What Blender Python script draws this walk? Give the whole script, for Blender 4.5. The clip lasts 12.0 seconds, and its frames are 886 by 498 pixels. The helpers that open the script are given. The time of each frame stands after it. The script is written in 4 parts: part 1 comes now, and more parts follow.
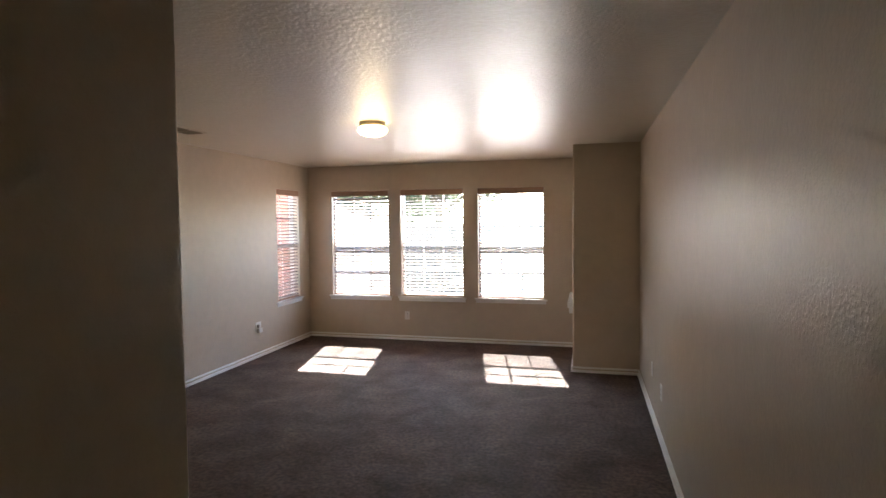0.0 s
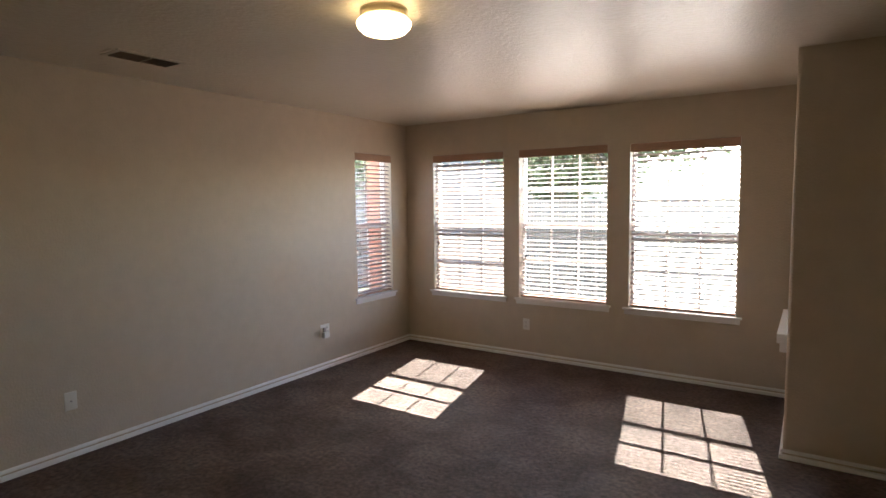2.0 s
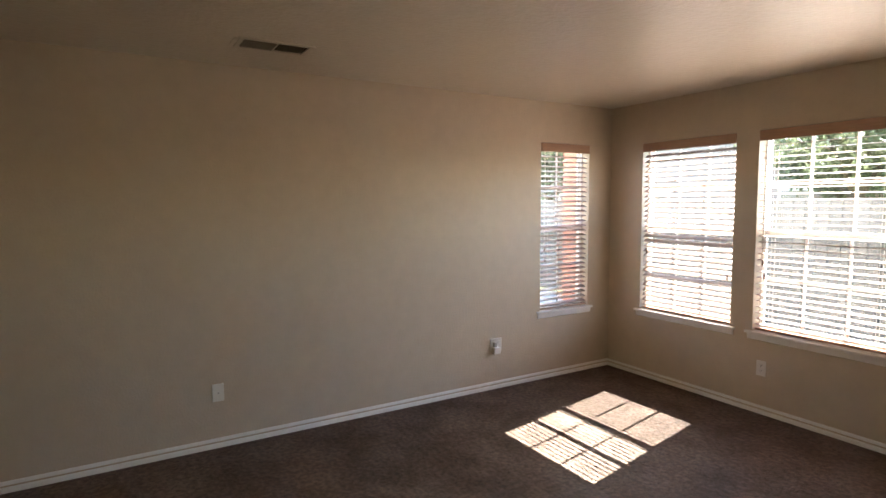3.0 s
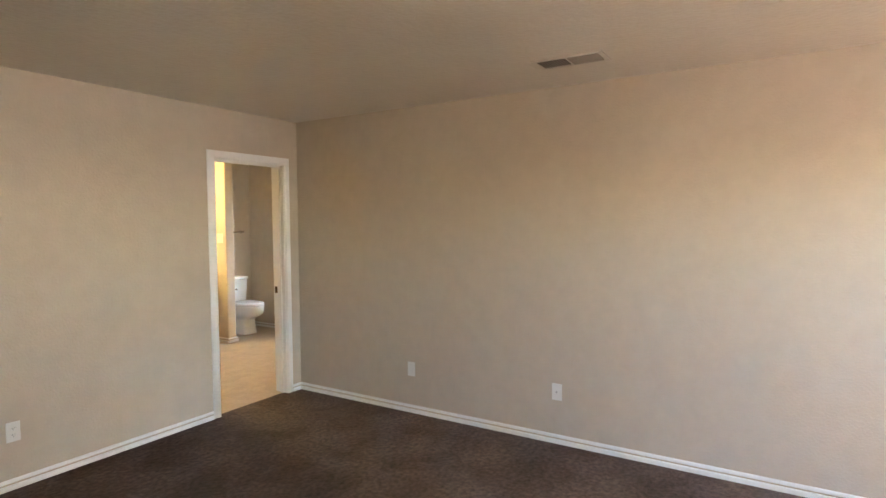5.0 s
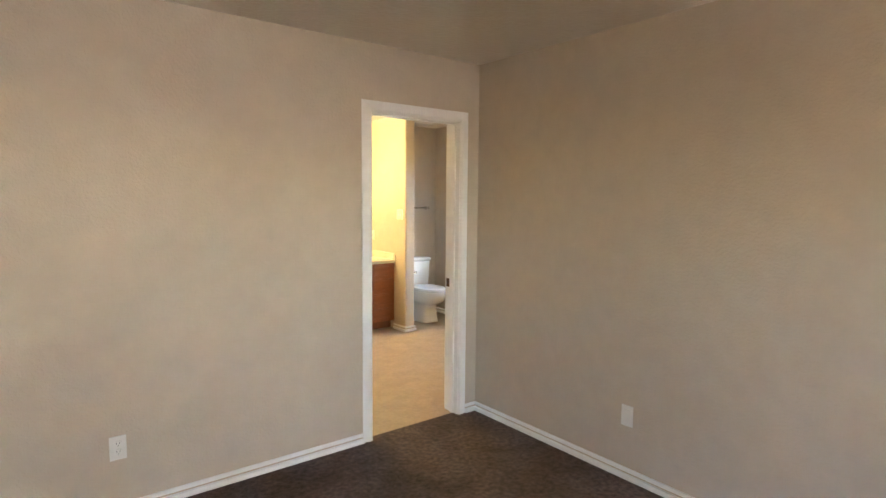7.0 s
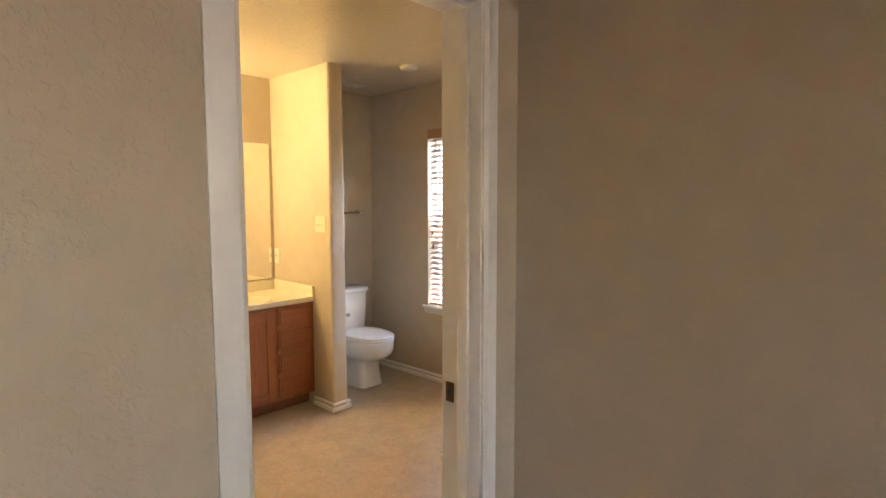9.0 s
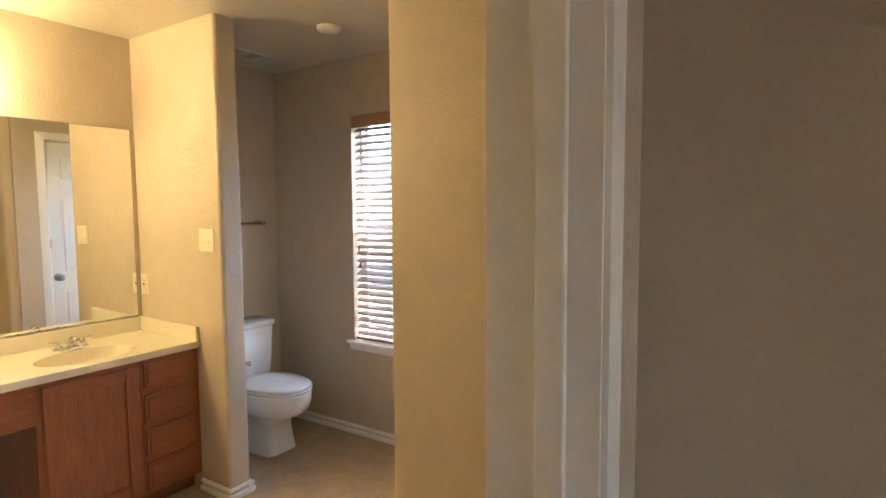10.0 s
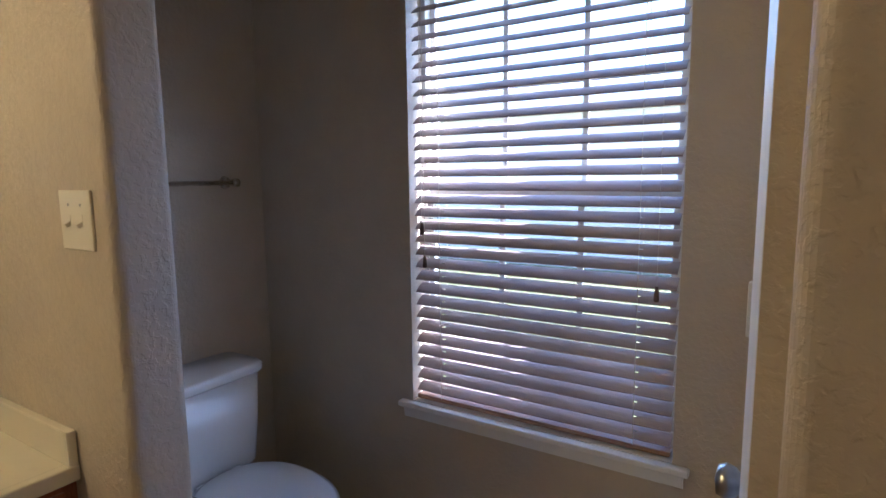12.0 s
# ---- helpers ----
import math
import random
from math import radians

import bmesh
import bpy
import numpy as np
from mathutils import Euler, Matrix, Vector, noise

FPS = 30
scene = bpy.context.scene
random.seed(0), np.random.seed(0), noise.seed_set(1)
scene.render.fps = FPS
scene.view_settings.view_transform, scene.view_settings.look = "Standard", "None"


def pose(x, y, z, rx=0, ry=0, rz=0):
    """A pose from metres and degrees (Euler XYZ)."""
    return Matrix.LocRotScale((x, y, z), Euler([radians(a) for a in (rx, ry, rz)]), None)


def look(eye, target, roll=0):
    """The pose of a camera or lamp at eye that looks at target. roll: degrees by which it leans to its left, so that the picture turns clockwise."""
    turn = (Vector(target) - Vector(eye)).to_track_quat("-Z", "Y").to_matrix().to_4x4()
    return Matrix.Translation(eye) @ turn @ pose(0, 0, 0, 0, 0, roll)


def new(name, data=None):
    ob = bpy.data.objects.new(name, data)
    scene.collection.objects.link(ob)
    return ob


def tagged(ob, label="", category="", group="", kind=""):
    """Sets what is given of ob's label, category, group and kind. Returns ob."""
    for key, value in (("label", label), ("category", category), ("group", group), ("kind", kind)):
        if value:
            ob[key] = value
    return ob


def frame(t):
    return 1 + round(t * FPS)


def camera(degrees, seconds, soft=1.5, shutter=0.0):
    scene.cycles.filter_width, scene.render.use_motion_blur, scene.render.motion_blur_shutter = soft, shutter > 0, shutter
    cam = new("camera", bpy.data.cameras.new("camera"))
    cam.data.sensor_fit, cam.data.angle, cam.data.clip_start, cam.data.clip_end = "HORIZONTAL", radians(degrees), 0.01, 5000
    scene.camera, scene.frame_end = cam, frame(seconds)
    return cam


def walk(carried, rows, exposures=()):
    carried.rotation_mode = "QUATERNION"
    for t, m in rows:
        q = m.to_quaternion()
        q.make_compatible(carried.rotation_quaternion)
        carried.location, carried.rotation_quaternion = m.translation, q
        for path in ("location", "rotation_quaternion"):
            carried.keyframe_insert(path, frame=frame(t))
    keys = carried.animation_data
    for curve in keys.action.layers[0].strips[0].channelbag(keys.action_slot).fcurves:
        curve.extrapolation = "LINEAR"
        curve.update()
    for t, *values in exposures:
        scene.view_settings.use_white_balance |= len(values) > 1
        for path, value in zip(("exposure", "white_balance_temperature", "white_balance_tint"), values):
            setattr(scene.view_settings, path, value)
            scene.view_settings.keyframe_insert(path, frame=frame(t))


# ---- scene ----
cam = camera(76.9, 12.0, soft=1.5)
PATH = [
    (0, (0.91, 1.145, 1.622), (0.41, 3.079, 1.529), -0.6),
    (0.5, (0.81, 1.688, 1.582), (0.31, 3.622, 1.494), -0.3),
    (1, (0.775, 2.275, 1.582), (0.23, 4.197, 1.483), -0.4),
    (1.5, (0.812, 2.784, 1.585), (0.047, 4.628, 1.468), -0.5),
    (2, (0.862, 3.403, 1.582), (-0.239, 5.064, 1.414), -0.7),
    (2.5, (0.859, 3.909, 1.577), (-0.541, 5.327, 1.407), -0.8),
    (3, (0.763, 4.419, 1.572), (-0.952, 5.435, 1.407), -0.3),
    (3.5, (0.81, 4.956, 1.579), (-1.112, 5.489, 1.433), -0.7),
    (3.7, (0.819, 5.166, 1.554), (-1.158, 5.448, 1.436), -0.8),
    (5.3, (0.547, 6.356, 1.55), (-1.011, 5.107, 1.437), -0.3),
    (5.5, (0.467, 6.353, 1.532), (-0.999, 4.998, 1.415), -0.2),
    (6, (0.191, 6.143, 1.517), (-1.104, 4.627, 1.362), 0.0),
    (6.5, (-0.1, 5.852, 1.52), (-1.326, 4.282, 1.336), 0.2),
    (6.7, (-0.208, 5.693, 1.531), (-1.433, 4.123, 1.348), 0.4),
    (8.3, (-1.203, 4.126, 1.508), (-2.457, 2.581, 1.311), -0.1),
    (8.5, (-1.316, 3.923, 1.511), (-2.614, 2.413, 1.321), 0.1),
    (9, (-1.634, 3.465, 1.502), (-3.081, 2.096, 1.329), -0.1),
    (9.5, (-1.954, 3.031, 1.5), (-3.503, 1.776, 1.337), -0.2),
    (10, (-2.21, 2.671, 1.499), (-3.876, 1.574, 1.348), -0.4),
    (10.5, (-2.53, 2.332, 1.486), (-4.237, 1.299, 1.343), -0.6),
    (11, (-2.769, 1.963, 1.466), (-4.492, 0.958, 1.317), -0.6),
    (11.5, (-2.997, 1.632, 1.452), (-4.712, 0.615, 1.291), -0.8),
    (12, (-3.37, 1.288, 1.417), (-5.051, 0.238, 1.153), -0.7),
]
EXPOSURES = [(0, 4.5, 6250, 10), (0.5, 4.3, 6350, 9), (1.5, 4.1, 6450, 9), (2.5, 4.15, 6600, 9), (3.5, 4.75, 7150, 9), (5.5, 5.8, 6200, 8), (6.5, 5.8, 6200, 8),
             (8.5, 5.25, 6800, 16), (9.5, 5.05, 6600, 16), (10.5, 4.72, 5750, 14), (11, 4.57, 5400, 15), (11.5, 4.15, 5200, 18), (12, 3.5, 5050, 21)]
walk(cam, [(t, look(eye, target, roll)) for t, eye, target, roll in PATH], EXPOSURES)

# ---- sky and sun ----
SUN_FROM = Vector((-0.205, 1.0, 1.03)).normalized()
world = bpy.data.worlds.new("sky")
scene.world = world
world.use_nodes = True
wn = world.node_tree
sky = wn.nodes.new("ShaderNodeTexSky")
sky.sky_type, sky.sun_disc = "NISHITA", False
sky.sun_elevation, sky.sun_rotation = math.asin(SUN_FROM.z), math.atan2(SUN_FROM.x, SUN_FROM.y)
wn.links.new(sky.outputs[0], wn.nodes["Background"].inputs[0])
wn.nodes["Background"].inputs[1].default_value = 0.14
sun = new("sun", bpy.data.lights.new("sun", "SUN"))
sun.data.energy, sun.data.angle, sun.data.color = 5.0, radians(0.5), (1.0, 0.965, 0.89)
sun.matrix_world = look(SUN_FROM * 30, (0, 0, 0))

# ---- materials ----
def material(name, color, rough=0.5, metal=0.0, spec=0.5, tint=None, tint_scale=3.0, tint_amount=0.5, grain=None,
             bumps=(), emit=None, stretch=None, island=False, objvar=0.0, knock=None, coat=0.0, sheen=0.0):
    """Principled surface: base colour mixed with a tint by broad noise, fine grain, layered bump."""
    m = bpy.data.materials.new(name)
    m.use_nodes = True
    t = m.node_tree
    b = t.nodes["Principled BSDF"]
    b.inputs["Roughness"].default_value, b.inputs["Metallic"].default_value = rough, metal
    b.inputs["Specular IOR Level"].default_value = spec
    b.inputs["Coat Weight"].default_value = coat
    b.inputs["Sheen Weight"].default_value, b.inputs["Sheen Roughness"].default_value = sheen, 0.4
    coord = t.nodes.new("ShaderNodeTexCoord")
    mp = t.nodes.new("ShaderNodeMapping")
    t.links.new(coord.outputs["Object"], mp.inputs[0])
    if stretch:
        mp.inputs["Scale"].default_value = stretch
    def noise_node(scale, detail=3.0, rough_=0.55, dist=0.0):
        n = t.nodes.new("ShaderNodeTexNoise")
        n.inputs["Scale"].default_value, n.inputs["Detail"].default_value = scale, detail
        n.inputs["Roughness"].default_value, n.inputs["Distortion"].default_value = rough_, dist
        t.links.new(mp.outputs[0], n.inputs["Vector"])
        return n
    def mix(a, c, fac, kind="MIX"):
        x = t.nodes.new("ShaderNodeMix")
        x.data_type, x.blend_type = "RGBA", kind
        for socket, value in ((x.inputs[6], a), (x.inputs[7], c), (x.inputs[0], fac)):
            if hasattr(value, "links"):
                t.links.new(value, socket)
            else:
                socket.default_value = value if not isinstance(value, tuple) else (*value, 1)
        return x.outputs[2]
    col = color
    if tint:
        n = noise_node(tint_scale, 4.0, 0.6, 0.4)
        r = t.nodes.new("ShaderNodeMapRange")
        r.inputs[1].default_value, r.inputs[2].default_value, r.inputs[4].default_value = 0.35, 0.68, tint_amount
        t.links.new(n.outputs[0], r.inputs[0])
        col = mix(color, tint, r.outputs[0])
    if grain:
        g_scale, g_amount = grain
        n = noise_node(g_scale, 2.0)
        r = t.nodes.new("ShaderNodeMapRange")
        r.inputs[1].default_value, r.inputs[2].default_value = 0.3, 0.7
        r.inputs[3].default_value, r.inputs[4].default_value = 1 - g_amount, 1 + g_amount
        t.links.new(n.outputs[0], r.inputs[0])
        col = mix(col, r.outputs[0], 1.0, "MULTIPLY")
    if objvar or island:
        if island:
            src_ = t.nodes.new("ShaderNodeNewGeometry").outputs["Random Per Island"]
        else:
            src_ = t.nodes.new("ShaderNodeObjectInfo").outputs["Random"]
        r = t.nodes.new("ShaderNodeMapRange")
        amount = objvar or 0.3
        r.inputs[3].default_value, r.inputs[4].default_value = 1 - amount, 1 + amount
        t.links.new(src_, r.inputs[0])
        col = mix(col, r.outputs[0], 1.0, "MULTIPLY")
    if hasattr(col, "links"):
        t.links.new(col, b.inputs["Base Color"])
    else:
        b.inputs["Base Color"].default_value = (*col, 1)
    last = None
    if knock:
        k_scale, k_dist, lo, hi = knock
        n = noise_node(k_scale, 3.0, 0.5, 0.25)
        r = t.nodes.new("ShaderNodeMapRange")
        r.interpolation_type = "SMOOTHSTEP"
        r.inputs[1].default_value, r.inputs[2].default_value = lo, hi
        t.links.new(n.outputs[0], r.inputs[0])
        bp = t.nodes.new("ShaderNodeBump")
        bp.inputs["Strength"].default_value, bp.inputs["Distance"].default_value = 1.0, k_dist
        t.links.new(r.outputs[0], bp.inputs["Height"])
        last = bp
    for scale, dist in bumps:
        n = noise_node(scale, 3.0)
        bp = t.nodes.new("ShaderNodeBump")
        bp.inputs["Strength"].default_value, bp.inputs["Distance"].default_value = 1.0, dist
        t.links.new(n.outputs[0], bp.inputs["Height"])
        if last:
            t.links.new(last.outputs[0], bp.inputs["Normal"])
        last = bp
    if last:
        t.links.new(last.outputs[0], b.inputs["Normal"])
    if emit:
        b.inputs["Emission Color"].default_value, b.inputs["Emission Strength"].default_value = (*emit[0], 1), emit[1]
    return m


WALL = material("beige_wall_paint", (0.585, 0.500, 0.392), 0.50, tint=(0.55, 0.466, 0.36), tint_scale=1.3, grain=(9, 0.03),
                knock=(66, 0.0007, 0.42, 0.62), bumps=((190, 0.0002),), spec=0.22)
CEIL = material("textured_ceiling_paint", (0.61, 0.545, 0.445), 0.42, tint=(0.57, 0.505, 0.405), tint_scale=1.1, grain=(12, 0.03),
                knock=(60, 0.0006, 0.40, 0.62), bumps=((130, 0.0005),), spec=0.3)
def sheen_relief(m, weight, rough, scale, dist):
    """A glossy paint film whose knockdown relief is sharper than that of the body colour."""
    t = m.node_tree
    b = t.nodes["Principled BSDF"]
    b.inputs["Coat Weight"].default_value, b.inputs["Coat Roughness"].default_value, b.inputs["Coat IOR"].default_value = weight, rough, 1.6
    c, n = t.nodes.new("ShaderNodeTexCoord"), t.nodes.new("ShaderNodeTexNoise")
    n.inputs["Scale"].default_value, n.inputs["Detail"].default_value, n.inputs["Distortion"].default_value = scale, 3.0, 0.3
    q = t.nodes.new("ShaderNodeMapRange")
    q.interpolation_type = "SMOOTHSTEP"
    q.inputs[1].default_value, q.inputs[2].default_value = 0.38, 0.64
    p = t.nodes.new("ShaderNodeBump")
    p.inputs["Distance"].default_value = dist
    t.links.new(c.outputs["Object"], n.inputs["Vector"])
    t.links.new(n.outputs[0], q.inputs[0])
    t.links.new(q.outputs[0], p.inputs["Height"])
    t.links.new(p.outputs[0], b.inputs["Coat Normal"])


sheen_relief(CEIL, 0.9, 0.29, 34, 0.0046)
sheen_relief(WALL, 0.32, 0.26, 42, 0.0029)
TRIM = material("white_trim_paint", (0.87, 0.87, 0.86), 0.33, tint=(0.82, 0.81, 0.79), tint_scale=4, tint_amount=0.25, grain=(30, 0.02), bumps=((60, 0.0004),))
CARPET = material("brown_carpet", (0.066, 0.041, 0.032), 0.75, spec=0.30, tint=(0.150, 0.104, 0.083), tint_scale=2.7, tint_amount=0.8,
                  grain=(34, 0.42), bumps=((7, 0.012), (24, 0.006), (70, 0.006), (220, 0.004)))
VINYL = material("mottled_vinyl_floor", (0.48, 0.37, 0.25), 0.36, tint=(0.35, 0.265, 0.175), tint_scale=7, tint_amount=0.7, grain=(35, 0.08), bumps=((90, 0.0005),))
OAK = material("stained_oak", (0.35, 0.118, 0.046), 0.34, tint=(0.24, 0.075, 0.028), tint_scale=6, tint_amount=0.8, grain=(40, 0.18),
               stretch=(9.0, 9.0, 1.0), bumps=((50, 0.0006),), coat=0.15)
OAK_H = material("stained_oak_across", (0.35, 0.118, 0.046), 0.34, tint=(0.24, 0.075, 0.028), tint_scale=6, tint_amount=0.8, grain=(40, 0.18),
                 stretch=(1.0, 9.0, 9.0), bumps=((50, 0.0006),), coat=0.15)
TOEKICK = material("oak_toe_kick", (0.20, 0.075, 0.032), 0.6, grain=(30, 0.1))
MARBLE = material("cultured_marble", (0.78, 0.72, 0.58), 0.18, tint=(0.72, 0.65, 0.50), tint_scale=5, tint_amount=0.5, spec=0.5, coat=0.3)
PORCELAIN = material("white_porcelain", (0.80, 0.80, 0.79), 0.20, spec=0.5, tint=(0.78, 0.77, 0.75), tint_scale=4, coat=0.08)
SEATP = material("white_seat_plastic", (0.80, 0.80, 0.79), 0.25, tint=(0.77, 0.77, 0.76), tint_scale=5)
CHROME = material("chrome", (0.75, 0.74, 0.72), 0.12, metal=1.0, grain=(60, 0.05))
BRONZE = material("aged_bronze", (0.16, 0.10, 0.06), 0.38, metal=0.9, tint=(0.09, 0.06, 0.04), tint_scale=40)
NICKEL = material("dull_nickel", (0.45, 0.43, 0.40), 0.3, metal=1.0, grain=(60, 0.08))
MIRROR = material("silvered_mirror", (0.86, 0.87, 0.84), 0.015, metal=1.0)
MIRROR_EDGE = material("mirror_edge", (0.10, 0.10, 0.08), 0.4, grain=(60, 0.2))
SLAT = material("blind_slat_wood", (0.44, 0.355, 0.325), 0.45, tint=(0.39, 0.305, 0.275), tint_scale=3, stretch=(1, 12, 12), grain=(20, 0.05), objvar=0.05)
VALANCE = material("blind_valance_wood", (0.42, 0.26, 0.18), 0.42, tint=(0.34, 0.20, 0.13), tint_scale=4, stretch=(1, 14, 14), grain=(20, 0.1))
CORD = material("blind_cord", (0.66, 0.58, 0.50), 0.8, grain=(200, 0.1))
TASSEL = material("blind_tassel", (0.16, 0.10, 0.07), 0.5, grain=(80, 0.1))
VINYLFRAME = material("white_window_vinyl", (0.74, 0.73, 0.72), 0.4, tint=(0.70, 0.69, 0.67), tint_scale=6, grain=(40, 0.03))
PLATE = material("white_plate_plastic", (0.78, 0.77, 0.73), 0.3, tint=(0.75, 0.73, 0.68), tint_scale=20)
IVORY = material("ivory_plate_plastic", (0.78, 0.73, 0.60), 0.3, tint=(0.75, 0.69, 0.56), tint_scale=20)
SLOT = material("dark_slot", (0.05, 0.045, 0.04), 0.6, grain=(90, 0.1))
VENTP = material("vent_enamel", (0.62, 0.57, 0.49), 0.4, tint=(0.56, 0.5, 0.42), tint_scale=12)
LOUVRE = material("vent_louvre", (0.34, 0.29, 0.23), 0.5, tint=(0.28, 0.23, 0.18), tint_scale=12)
DUCT_SHADE = material("duct_shade", (0.07, 0.06, 0.05), 0.8, grain=(40, 0.1))
BRASSRING = material("lamp_ring", (0.62, 0.52, 0.36), 0.3, metal=0.6, grain=(40, 0.05))
DOME = material("lit_frosted_glass", (0.85, 0.80, 0.66), 0.3, emit=((1.0, 0.76, 0.40), 0.85), tint=(0.80, 0.74, 0.6), tint_scale=12)
BULB = material("lit_globe_glass", (0.9, 0.85, 0.7), 0.2, emit=((1.0, 0.76, 0.34), 5.5))
BRICK = material("red_brick", (0.50, 0.215, 0.150), 0.85, tint=(0.41, 0.17, 0.12), tint_scale=14, grain=(60, 0.15), bumps=((90, 0.002),), objvar=0.2)
MORTAR = material("mortar", (0.42, 0.38, 0.34), 0.95, grain=(60, 0.12), bumps=((120, 0.002),))
GRASS = material("dry_lawn", (0.13, 0.13, 0.05), 0.95, tint=(0.20, 0.17, 0.09), tint_scale=1.5, grain=(25, 0.25), bumps=((40, 0.02),))
FENCE = material("weathered_fence", (0.165, 0.140, 0.122), 0.85, tint=(0.12, 0.10, 0.088), tint_scale=5, stretch=(8, 8, 1), grain=(30, 0.12), objvar=0.12)
SIDING = material("pale_pink_siding", (0.26, 0.205, 0.185), 0.8, tint=(0.21, 0.165, 0.145), tint_scale=2, grain=(25, 0.06), bumps=((30, 0.002),))
PALE = material("cream_siding", (0.66, 0.62, 0.56), 0.8, tint=(0.60, 0.56, 0.50), tint_scale=2, grain=(25, 0.05), bumps=((30, 0.002),))
SHINGLE = material("grey_shingles", (0.16, 0.15, 0.14), 0.9, tint=(0.11, 0.10, 0.10), tint_scale=6, grain=(30, 0.2), bumps=((40, 0.006),))
DARKGLASS = material("dark_house_glass", (0.05, 0.06, 0.07), 0.08, spec=0.6, grain=(3, 0.1))
BARK = material("tree_bark", (0.12, 0.09, 0.065), 0.95, tint=(0.08, 0.06, 0.045), tint_scale=9, stretch=(4, 4, 1), bumps=((30, 0.02),))
LEAF = material("tree_leaf", (0.075, 0.095, 0.05), 0.5, tint=(0.09, 0.105, 0.06), tint_scale=0.8, island=True, objvar=0.35)
_l = LEAF.node_tree
_lt, _lm = _l.nodes.new("ShaderNodeBsdfTranslucent"), _l.nodes.new("ShaderNodeMixShader")
_lt.inputs[0].default_value, _lm.inputs[0].default_value = (0.13, 0.15, 0.09, 1), 0.4
_l.links.new(_l.nodes["Principled BSDF"].outputs[0], _lm.inputs[1])
_l.links.new(_lt.outputs[0], _lm.inputs[2])
_l.links.new(_lm.outputs[0], _l.nodes["Material Output"].inputs[0])

GLASS = bpy.data.materials.new("clear_pane")
GLASS.use_nodes = True
_g = GLASS.node_tree
_g.nodes.remove(_g.nodes["Principled BSDF"])
_tr, _gl, _mx, _fr = (_g.nodes.new("ShaderNodeBsdf" + k) if k in ("Transparent", "Glossy") else _g.nodes.new("ShaderNode" + k)
                      for k in ("Transparent", "Glossy", "MixShader", "LayerWeight"))
_tr.inputs[0].default_value = (0.93, 0.96, 0.95, 1)
_gl.inputs["Roughness"].default_value = 0.01
_fr.inputs[0].default_value = 0.5
_pw, _ma = _g.nodes.new("ShaderNodeMath"), _g.nodes.new("ShaderNodeMath")
_pw.operation, _ma.operation = "POWER", "MULTIPLY_ADD"
_pw.inputs[1].default_value, _ma.inputs[1].default_value, _ma.inputs[2].default_value = 5.0, 0.9, 0.035
_g.links.new(_fr.outputs["Facing"], _pw.inputs[0])
_g.links.new(_pw.outputs[0], _ma.inputs[0])
_g.links.new(_ma.outputs[0], _mx.inputs[0])
_g.links.new(_tr.outputs[0], _mx.inputs[1])
_g.links.new(_gl.outputs[0], _mx.inputs[2])
_g.links.new(_mx.outputs[0], _g.nodes["Material Output"].inputs[0])

SCREEN = bpy.data.materials.new("insect_screen_mesh")
SCREEN.use_nodes = True
_s = SCREEN.node_tree
_sm, _st = _s.nodes.new("ShaderNodeMixShader"), _s.nodes.new("ShaderNodeBsdfTransparent")
_s.nodes["Principled BSDF"].inputs["Base Color"].default_value = (0.06, 0.06, 0.065, 1)
_s.nodes["Principled BSDF"].inputs["Roughness"].default_value = 0.8
_sm.inputs[0].default_value = 0.40
_s.links.new(_st.outputs[0], _sm.inputs[1])
_s.links.new(_s.nodes["Principled BSDF"].outputs[0], _sm.inputs[2])
_s.links.new(_sm.outputs[0], _s.nodes["Material Output"].inputs[0])

# ---- mesh helpers ----
def finish(name, bm, mat, smooth=False):
    bmesh.ops.recalc_face_normals(bm, faces=bm.faces[:])
    me = bpy.data.meshes.new(name)
    bm.to_mesh(me)
    bm.free()
    me.materials.append(mat)
    if smooth:
        for p in me.polygons:
            p.use_smooth = True
    return me


def part(name, bm, mat, parent=None, label="", smooth=False):
    ob = new(name, finish(name, bm, mat, smooth))
    if parent is not None:
        ob.parent = parent
    if label:
        ob["label"] = label
    return ob


def thing(name, m, label, category, group="", kind=""):
    ob = new(name)
    ob.empty_display_size = 0.1
    ob.matrix_world = m
    return tagged(ob, label, category, group, kind)


def put_box(bm, x0, x1, y0, y1, z0, z1, bevel=0.0, seg=2):
    g = bmesh.ops.create_cube(bm, size=1)["verts"]
    for v in g:
        v.co = Vector(((x0 + x1) / 2 + v.co.x * (x1 - x0), (y0 + y1) / 2 + v.co.y * (y1 - y0), (z0 + z1) / 2 + v.co.z * (z1 - z0)))
    if bevel:
        es = list({e for v in g for e in v.link_edges})
        bmesh.ops.bevel(bm, geom=es, offset=bevel, segments=seg, profile=0.6, affect="EDGES")
    return bm


def box(x0, x1, y0, y1, z0, z1, bevel=0.0, seg=2):
    return put_box(bmesh.new(), x0, x1, y0, y1, z0, z1, bevel, seg)


def rod(bm, p, q, r0, r1=None, n=12):
    p, q = Vector(p), Vector(q)
    d = q - p
    m = Matrix.Translation((p + q) / 2) @ d.to_track_quat("Z", "Y").to_matrix().to_4x4()
    bmesh.ops.create_cone(bm, cap_ends=True, segments=n, radius1=r0, radius2=r0 if r1 is None else r1, depth=d.length, matrix=m)
    return bm


